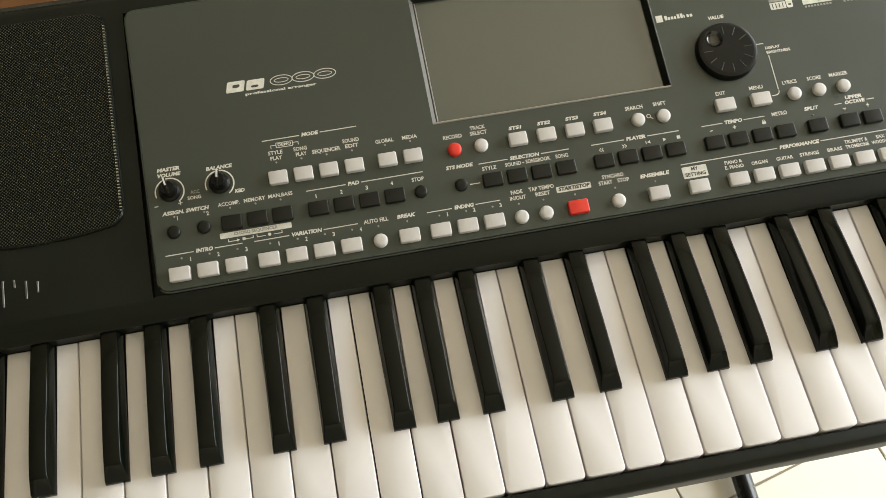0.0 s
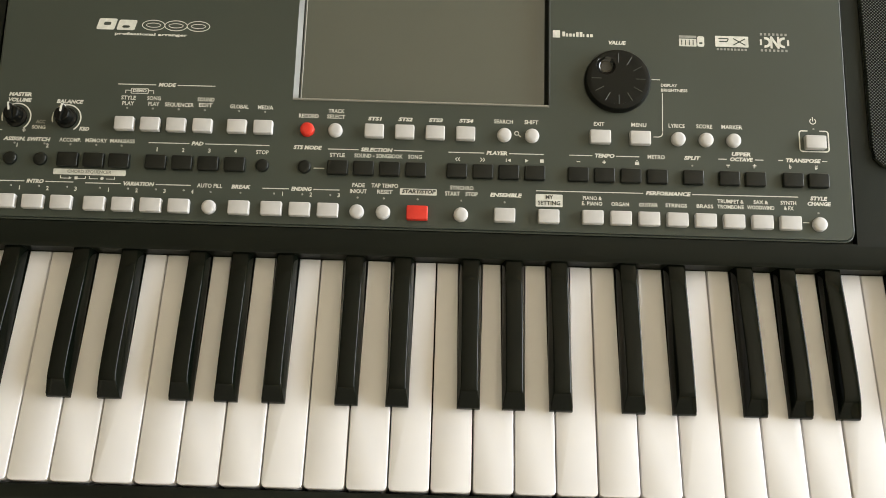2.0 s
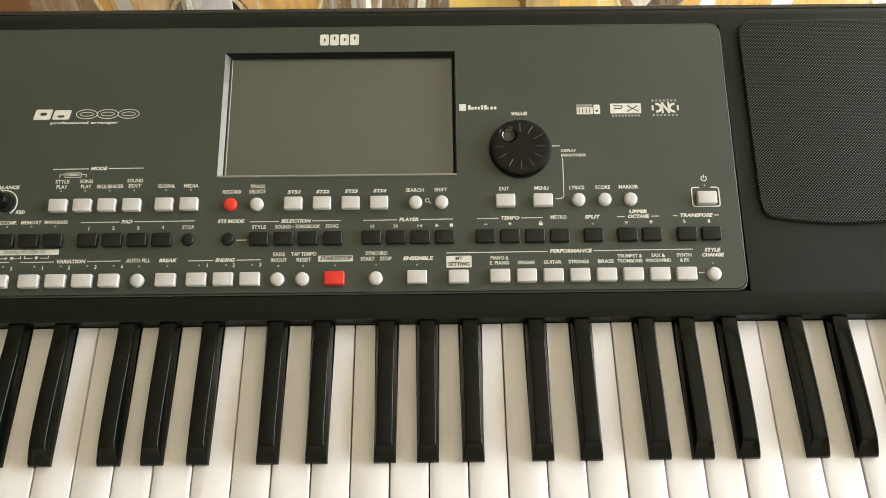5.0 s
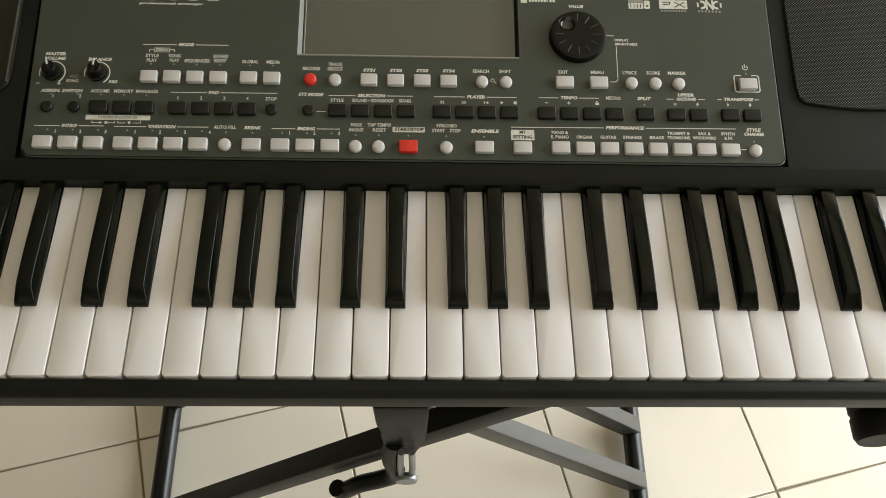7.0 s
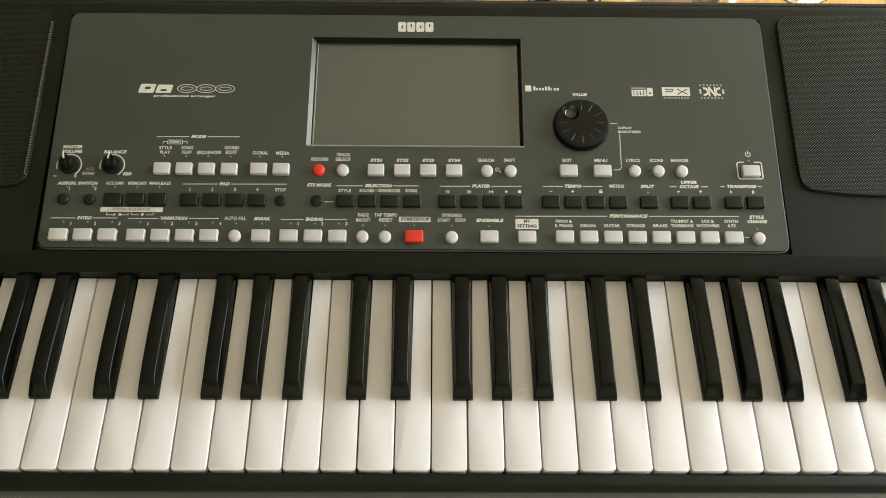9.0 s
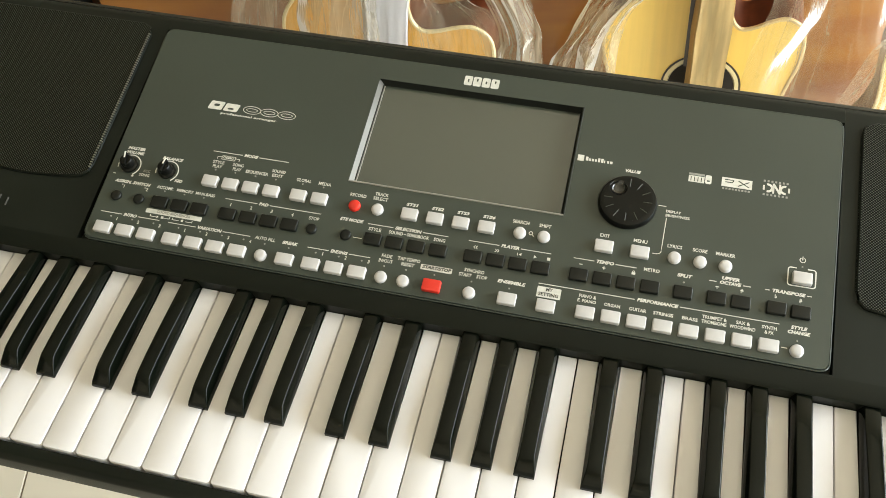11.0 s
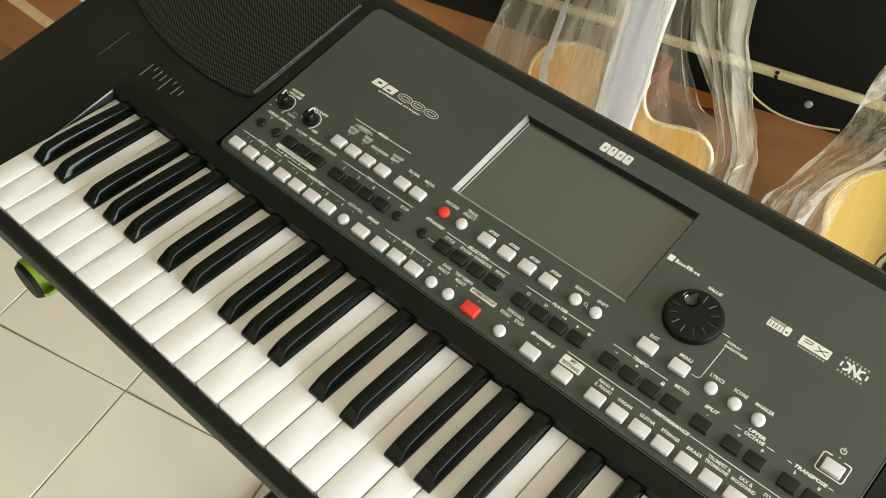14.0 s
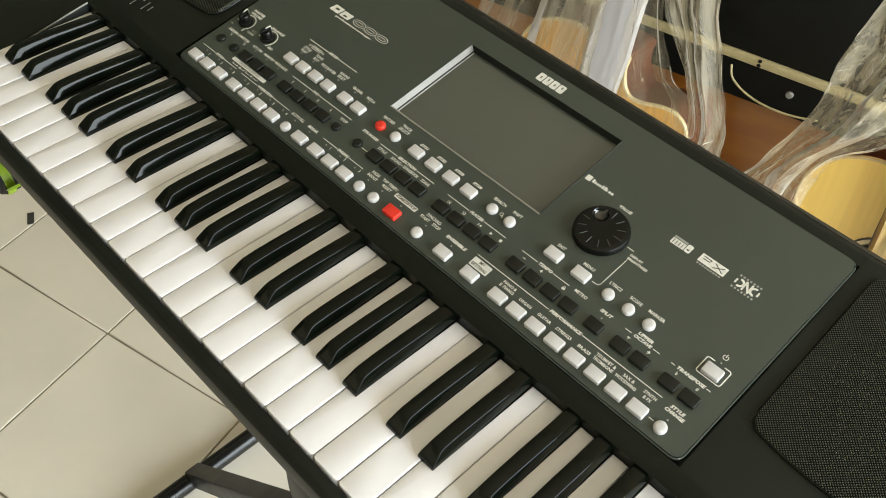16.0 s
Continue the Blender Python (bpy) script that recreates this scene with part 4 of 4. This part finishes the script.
lev = smooth_line([(-0.048, 0.056, 0.505), (-0.052, 0.053, 0.462), (-0.047, 0.051, 0.408), (-0.062, 0.050, 0.386), (-0.088, 0.050, 0.362), (-0.106, 0.050, 0.334), (-0.114, 0.050, 0.345)], 5, False)
part("release_lever", tube(lev, 0.0098, 12), M_BRACE, stand)
pin = smooth_line([(-0.041, 0.044, 0.510), (-0.042, 0.044, 0.462), (-0.041, 0.043, 0.430), (-0.036, 0.042, 0.418), (-0.031, 0.043, 0.430), (-0.030, 0.044, 0.462), (-0.031, 0.044, 0.510)], 5, False)
part("spring_pin", tube(pin, 0.0034, 10), M_STEEL, stand, "dull steel spring clip")
part("pin_head", lathe([(0.0, -0.004), (0.0105, -0.004), (0.0118, -0.002), (0.0118, 0.002), (0.0105, 0.004), (0.0, 0.004)], 20), M_STEEL, stand, "", pose(-0.036, 0.0405, 0.424, 90))

tag = thing("cable_tie", (FL - 0.007, 0.016, 0.715), "lime green plastic strap round the stand's arm", "strap")
part("strap_loop", lathe([(0.0187, -0.004), (0.0196, -0.004), (0.0200, 0.0), (0.0196, 0.004), (0.0187, 0.004), (0.0187, -0.004)], 24), M_GREEN, tag, "", pose(FL - 0.007, 0.0005, 0.7375, 90))
part("strap_tail", prism([(FL + 0.012, 0.735), (FL + 0.0135, 0.735), (FL + 0.029, 0.7465), (FL + 0.027, 0.7485)], 1, -0.005, 0.006), M_GREEN, tag)


# ---- guitars in polythene bags ----
LEFT = [(0.0, 0.0), (-0.045, -0.001), (-0.085, -0.010), (-0.122, -0.033), (-0.146, -0.072), (-0.150, -0.112), (-0.140, -0.16), (-0.134, -0.20), (-0.142, -0.25), (-0.172, -0.31), (-0.196, -0.37), (-0.198, -0.42), (-0.172, -0.475), (-0.10, -0.505), (0.0, -0.51)]
RIGHT = [(0.10, -0.505), (0.172, -0.475), (0.198, -0.42), (0.196, -0.37), (0.172, -0.31), (0.142, -0.25), (0.133, -0.20), (0.138, -0.16), (0.149, -0.118), (0.151, -0.082), (0.143, -0.052), (0.122, -0.0385), (0.098, -0.043), (0.070, -0.056), (0.050, -0.059), (0.036, -0.046), (0.029, -0.022), (0.028, 0.0)]


def guitar(name, x, y, z, lean, back, top_mat, side_mat, edge_mat, label, bout=1.0, horn=1.0, hole=True, cut=True):
    """An acoustic guitar standing on its end; x, y, z: where the neck meets the body."""
    m = pose(x, y, z, back, lean, 0)
    g = thing(name, (x, y + 0.05, FZ), label, "guitar", "guitars in bags")
    right = RIGHT if cut else [(-a, b) for a, b in LEFT[-2:0:-1]]
    pts = [(p.x, p.y) for p in smooth_line([(a, b, 0) for a, b in [(q * bout, r) for q, r in LEFT] + [(q * horn if r > -0.2 else q * (horn + (1 - horn) * min(1, (-0.2 - r) / 0.2)), r) for q, r in right]], 4)]
    part("side", prism(pts, 1, 0.004, 0.066, 0.0), side_mat, g, "", m)
    part("soundboard", prism(pts, 1, 0.0, 0.0038, 0.0), top_mat, g, "", m)
    part("binding", tube([(a, 0.001, b) for a, b in pts], 0.0032, 6, True), edge_mat, g, "", m)
    if hole:
        hz = -0.165
        # a flat dark disc paints the shade inside the sound hole
        for r0, r1, mm in ((0.0, 0.047, M_HOLE), (0.049, 0.0545, M_CREAM), (0.0555, 0.0575, M_ROSE)):
            nm = "sound_hole" if not r0 else "rosette"
            part(nm, lathe([(r0, 0), (r0, 0.0012), (r1, 0.0012), (r1, 0)] if r0 else [(r1, 0), (r1, 0.0006), (0, 0.0006)], 40), mm, g, "", m @ pose(0, -0.0002, hz, 90))
    fb = part("fingerboard", rbox((-0.028, -0.008, -0.125), (0.028, -0.0006, 0.36), 0.001), M_ROSE, g, "", m)
    for i in range(16):
        zz = 0.36 - 0.65 * (1 - 2 ** (-(i + 3) / 12.0)) + 0.1
        part("fret", rbox((-0.0275, -0.0092, zz - 0.0006), (0.0275, -0.0082, zz + 0.0006)), M_CHROME, fb, "", m)
    part("neck", prism([(-0.026, -0.0006), (0.026, -0.0006), (0.022, 0.014), (0.010, 0.022), (-0.010, 0.022), (-0.022, 0.014)], 2, 0.0, 0.36), side_mat, g, "", m)
    part("headstock", prism([(-0.028, 0.355), (0.028, 0.355), (0.037, 0.40), (0.034, 0.54), (-0.034, 0.54), (-0.037, 0.40)], 1, -0.002, 0.014, 0.001), side_mat, g, "", m)
    part("bridge", rbox((-0.08, -0.009, -0.345), (0.08, -0.0002, -0.315), 0.002), M_ROSE, g, "", m)
    part("foot_rest", rbox((x - 0.11, y - 0.03, FZ), (x + 0.11, y + 0.16, max(FZ + 0.01, z - 0.508)), 0.002), M_LEATHER, g)
    return g, m


g1, m1 = guitar("acoustic_guitar", -0.2735, 0.798, 0.563, 3.5, -3, M_SPRUCE, M_MAHOG, M_CREAM, "honey-coloured cutaway acoustic guitar with cream binding in a clear bag", 1.05, 1.05)
g2, m2 = guitar("acoustic_guitar", 0.164, 0.878, 0.562, -4.5, -3, M_PALE, M_MAHOG, M_TANWOOD, "pale yellow cutaway acoustic guitar in a clear plastic bag", 0.96, 0.86)
g5, m5 = guitar("acoustic_guitar", 0.58, 0.931, 0.552, 2, -4, M_SPRUCE, M_MAHOG, M_CREAM, "honey-coloured acoustic guitar in a clear plastic bag")


def sleeve(m, w0, w1, z0, z1, material, label):
    s = thing("neck_sleeve", m @ Vector((0, -0.02, z0)), label, "packing sleeve")
    bm = bmesh.new()
    rows = []
    for i in range(13):
        z = z0 + (z1 - z0) * i / 12
        w = (w0 + (w1 - w0) * i / 12) / 2 + 0.0012 * math.sin(i * 1.9)
        rows.append([bm.verts.new((w * a, -0.0125 - 0.012 * b - 0.0008 * math.sin(i * 2.3 + a * 3), z)) for a, b in ((-1, -0.6), (-0.99, 1.10), (-0.72, 1.62), (-0.45, 1.20), (-0.1, 1.32), (0.2, 0.86), (0.5, 0.98), (0.8, 0.42), (0.99, 0.30), (1, -0.6))])
    for a, b in zip(rows, rows[1:]):
        for j in range(9):
            bm.faces.new((a[j], a[j + 1], b[j + 1], b[j]))
    bmesh.ops.solidify(bm, geom=bm.faces[:], thickness=0.0015)
    part("sheet", bm, material, s, "", m, 60)


sleeve(m1 @ pose(0.003, 0, 0), 0.062, 0.060, -0.16, 0.33, M_FOAM, "white foam sheet wrapped over a guitar neck")
# tan strip of unsettled kind, drawn as a second sleeve
sleeve(m2 @ pose(0.004, 0, 0), 0.058, 0.044, -0.25, 0.33, M_TANSTRIP, "tan wood-grained strip over a guitar neck")


def film_sheet(bag_, name, left, right, folds, sharp, crumple, seed, material, nu=110, nv=120):
    """Creased film hung between two edge lines, top to bottom."""
    rng = random.Random(seed)
    ph = [rng.uniform(0, 6.28) for _ in range(6)]
    seg = 20
    ll, rl = smooth_line(left, seg, False), smooth_line(right, seg, False)
    at = lambda line, t: line[min(len(line) - 2, int(t * (len(line) - 1)))].lerp(line[min(len(line) - 2, int(t * (len(line) - 1))) + 1], t * (len(line) - 1) - min(len(line) - 2, int(t * (len(line) - 1))))
    tri = lambda a: 1 - 2 * abs((a / 6.2832) % 1 - 0.5) * 2
    bm = bmesh.new()
    grid = []
    for j in range(nv + 1):
        t = j / nv
        a, b = at(ll, t), at(rl, t)
        row_ = []
        for i in range(nu + 1):
            s = i / nu
            p = a.lerp(b, s)
            w = noise.noise(Vector((s * 3 + seed, t * 5, 0.0)))
            f = folds[0] * math.sin(folds[1] * s + ph[0] + 1.6 * w) + folds[2] * tri(folds[3] * s + ph[1] + 2.5 * w + 2 * t)
            r1 = 1 - 2.4 * abs(noise.noise(Vector((p.x * sharp + seed, p.z * sharp * 0.35, 0.7))))
            r2 = 1 - 2.4 * abs(noise.noise(Vector((p.x * sharp * 2.3, p.z * sharp * 1.1, 3.1 + seed))))
            hem = 0.004 * noise.noise(Vector((t * 14, seed + (s > 0.5) * 3, 0.5))) * abs(2 * s - 1) ** 6
            row_.append(bm.verts.new((p.x + hem, p.y - f - crumple * (r1 + 0.4 * r2), p.z)))
        grid.append(row_)
    uv = bm.loops.layers.uv.new("lie")
    for j in range(nv):
        for i in range(nu):
            fc = bm.faces.new((grid[j][i], grid[j][i + 1], grid[j + 1][i + 1], grid[j + 1][i]))
            for lp, (di, dj) in zip(fc.loops, ((0, 0), (1, 0), (1, 1), (0, 1))):
                w = (right[0][0] - left[0][0] + right[-1][0] - left[-1][0]) * 5
                lp[uv].uv = ((i + di) / nu * w + seed, (j + dj) / nv * 4)
    return part(name, bm, material, bag_, "", None, 180)


def bag(x, y, label):
    return thing("plastic_bag", (x, y, 0.05), label, "plastic bag", "clear bags over the guitars")


bag_a = bag(-0.31, 0.75, "clear creased polythene bag over the honey guitar with a loose fold")
bag_b = bag(0.12, 0.835, "clear heavily crumpled polythene bag drawn over the pale guitar")
bag_c = bag(0.60, 0.89, "thin clear polythene bag drawn over a honey guitar")


# over the honey guitar, left of its neck and right of it
film_sheet(bag_a, "front_film", [(-0.344, 0.760, 0.996), (-0.392, 0.755, 0.761), (-0.462, 0.755, 0.611), (-0.499, 0.749, 0.440), (-0.505, 0.749, 0.050)],
           [(-0.259, 0.755, 0.996), (-0.264, 0.753, 0.761), (-0.272, 0.753, 0.611), (-0.277, 0.749, 0.440), (-0.280, 0.749, 0.050)],
           (0.007, 9, 0.004, 17), 14, 0.002, 3, M_FILM)
film_sheet(bag_a, "side_film", [(-0.219, 0.749, 0.996), (-0.221, 0.744, 0.761), (-0.226, 0.744, 0.611), (-0.221, 0.744, 0.440), (-0.221, 0.749, 0.050)],
           [(-0.168, 0.749, 0.996), (-0.187, 0.749, 0.718), (-0.146, 0.755, 0.606), (-0.098, 0.755, 0.526), (-0.082, 0.749, 0.050)],
           (0.003, 5, 0.002, 11), 18, 0.0015, 8, M_FILM3)
# the loose fold hanging between the guitars
film_sheet(bag_a, "loose_fold", [(-0.226, 0.749, 0.996), (-0.187, 0.739, 0.745), (-0.144, 0.739, 0.652), (-0.103, 0.739, 0.558), (-0.109, 0.739, 0.472), (-0.125, 0.749, 0.050)],
           [(-0.125, 0.749, 0.996), (-0.112, 0.739, 0.761), (-0.086, 0.739, 0.675), (-0.050, 0.739, 0.579), (-0.043, 0.739, 0.504), (-0.028, 0.749, 0.050)],
           (0.006, 7, 0.004, 15), 18, 0.0028, 5, M_FILM)
# over the pale guitar: heavily crumpled beside it, thin across it
film_sheet(bag_b, "crumpled_film", [(0.095, 0.835, 1.029), (0.036, 0.826, 0.782), (0.027, 0.824, 0.708), (0.014, 0.824, 0.611), (-0.020, 0.824, 0.504), (-0.050, 0.824, 0.397), (-0.071, 0.835, 0.050)],
           [(0.191, 0.835, 1.029), (0.153, 0.830, 0.804), (0.148, 0.830, 0.718), (0.119, 0.830, 0.622), (0.064, 0.830, 0.547), (0.049, 0.830, 0.440), (0.046, 0.835, 0.050)],
           (0.008, 9, 0.006, 19), 24, 0.0050, 11, M_FILM2)
film_sheet(bag_b, "side_film", [(0.202, 0.830, 1.029), (0.223, 0.824, 0.761), (0.234, 0.824, 0.611), (0.223, 0.824, 0.440), (0.223, 0.835, 0.050)],
           [(0.276, 0.830, 1.029), (0.325, 0.830, 0.761), (0.378, 0.830, 0.611), (0.432, 0.830, 0.440), (0.453, 0.835, 0.050)],
           (0.007, 9, 0.004, 19), 16, 0.0025, 14, M_FILM3)
film_sheet(bag_c, "front_film", [(0.517, 0.889, 1.029), (0.474, 0.889, 0.761), (0.421, 0.883, 0.568), (0.378, 0.878, 0.397), (0.367, 0.889, 0.050)],
           [(0.656, 0.889, 1.029), (0.699, 0.889, 0.761), (0.742, 0.883, 0.568), (0.806, 0.878, 0.397), (0.817, 0.889, 0.050)],
           (0.009, 13, 0.005, 25), 18, 0.003, 19, M_FILM3)

# ---- what stands behind the guitars ----
CM = pose(-0.186, 1.0, 0.012, 0, 0, 13.8)
con = thing("wooden_console", (-0.1, 1.15, FZ), "red-brown wooden console with a black top and a cream edging strip", "cabinet")
part("front_panel", rbox((-0.62, 0.0, FZ + 0.03), (1.1, 0.02, 0.428), 0.002), M_REDWOOD, con, "red-brown varnished wooden front", CM)
part("side_panel", rbox((-0.62, 0.021, FZ + 0.03), (-0.60, 0.4, 0.428), 0.002), M_REDWOOD, con, "", CM)
part("side_panel", rbox((1.08, 0.021, FZ + 0.03), (1.10, 0.4, 0.428), 0.002), M_REDWOOD, con, "", CM)
part("plinth", rbox((-0.60, 0.03, FZ - 0.012), (1.08, 0.38, FZ + 0.0298)), M_LEATHER, con, "", CM)
part("black_rail", rbox((-0.64, -0.018, 0.4285), (1.12, 0.40, 0.4945), 0.003), M_LEATHER, con, "", CM)
part("edging_strip", rbox((-0.64, -0.024, 0.4962), (1.12, 0.003, 0.5100), 0.002), M_STRIP, con, "cream edging strip", CM)
part("upper_case", rbox((-0.62, -0.019, 0.5104), (1.10, 0.38, 0.80), 0.004), M_LEATHER, con, "", CM)
part("post", rbox((-0.70, -0.03, FZ - 0.012), (-0.645, 0.03, 0.62), 0.003), M_LEATHER, con, "", CM)
for x in (0.047, 0.43):
    for zz in (0.5005, 0.5085):
        part("rivet", lathe([(0.0032, 0), (0.0028, 0.0015), (0, 0.002)], 12), M_RUBBER, con, "", CM @ pose(x, -0.0245, zz, 90))
for x in (0.11, 0.5):
    part("stud", lathe([(0.006, 0), (0.005, 0.004), (0, 0.005)], 14), M_GREYINK, con, "", CM @ pose(x - 0.006, -0.0185, 0.468, 90))
cab = new("cable", mesh("cable", tube(smooth_line([(-0.166, 0.965, 0.508), (-0.156, 0.960, 0.492), (-0.132, 0.960, 0.480), (-0.100, 0.964, 0.473), (-0.06, 0.974, 0.472), (-0.02, 0.984, 0.480)], 5, False), 0.0017, 8), M_STRIP, 60))
tagged(cab, "thin cream cable drooping across the wooden console", "cable")
shelf = thing("wooden_cabinet", (-1.0, 1.0, FZ), "orange-brown wooden cabinet standing beside the console", "cabinet")
part("door", rbox((-1.18, 0.0, 0.05), (-0.72, 0.02, 0.50), 0.003), M_REDWOOD, shelf, "", CM)
part("carcass", rbox((-1.20, 0.021, FZ - 0.012), (-0.705, 0.36, 0.52), 0.003), M_REDWOOD, shelf, "", CM)

box_ = thing("cardboard_box", (-1.50, 0.46, FZ), "orange-brown closed cardboard carton standing on the tiles", "box")
part("carton", rbox((-1.76, 0.37, FZ), (-1.25, 0.545, 0.30), 0.004), M_CARD, box_)
part("flap_tape", rbox((-1.76, 0.447, 0.3002), (-1.25, 0.470, 0.3012)), M_TANWOOD, box_)
foam = thing("foam_box", (-1.48, 0.69, FZ), "white packing foam box with a black strap and a blue label", "box")
part("body", rbox((-1.70, 0.565, FZ), (-1.27, 0.82, 0.235), 0.006), M_FOAM, foam)
part("lid", rbox((-1.705, 0.560, 0.2355), (-1.265, 0.825, 0.26), 0.005), M_FOAM, foam)
part("strap", rbox((-1.45, 0.559, 0.2605), (-1.425, 0.826, 0.262)), M_RUBBER, foam, "black plastic strap")
part("label", rbox((-1.375, 0.66, 0.2602), (-1.295, 0.73, 0.2614)), M_BLUE, foam, "glossy blue printed label")

tp = new("tape_scrap", mesh("tape_scrap", rbox((-0.006, -0.015, 0.0), (0.006, 0.015, 0.0006)), M_GREYTUBE))
tp.matrix_basis = pose(-1.053, 0.158, FZ + 0.0005, 0, 0, 62)
tagged(tp, "small scrap of black tape stuck on the tiles", "tape")

# ---- floor tiles ----
TS, TA = 0.2985, 13.8
bm = rbox((-TS / 2 + 0.0014, -TS / 2 + 0.0014, -0.008), (TS / 2 - 0.0014, TS / 2 - 0.0014, 0.0), 0.0012, 1)
tile = mesh("tile", bm, M_TILE, 40)
ca, sa = math.cos(radians(TA)), math.sin(radians(TA))
ox, oy = -0.722 - (ca * TS / 2 - sa * TS / 2), 0.124 - (sa * TS / 2 + ca * TS / 2)
for i in range(-7, 10):
    for j in range(-8, 9):
        child("tile", tile, floor, pose(ox + TS * (ca * i - sa * j), oy + TS * (sa * i + ca * j), FZ, 0, 0, TA))
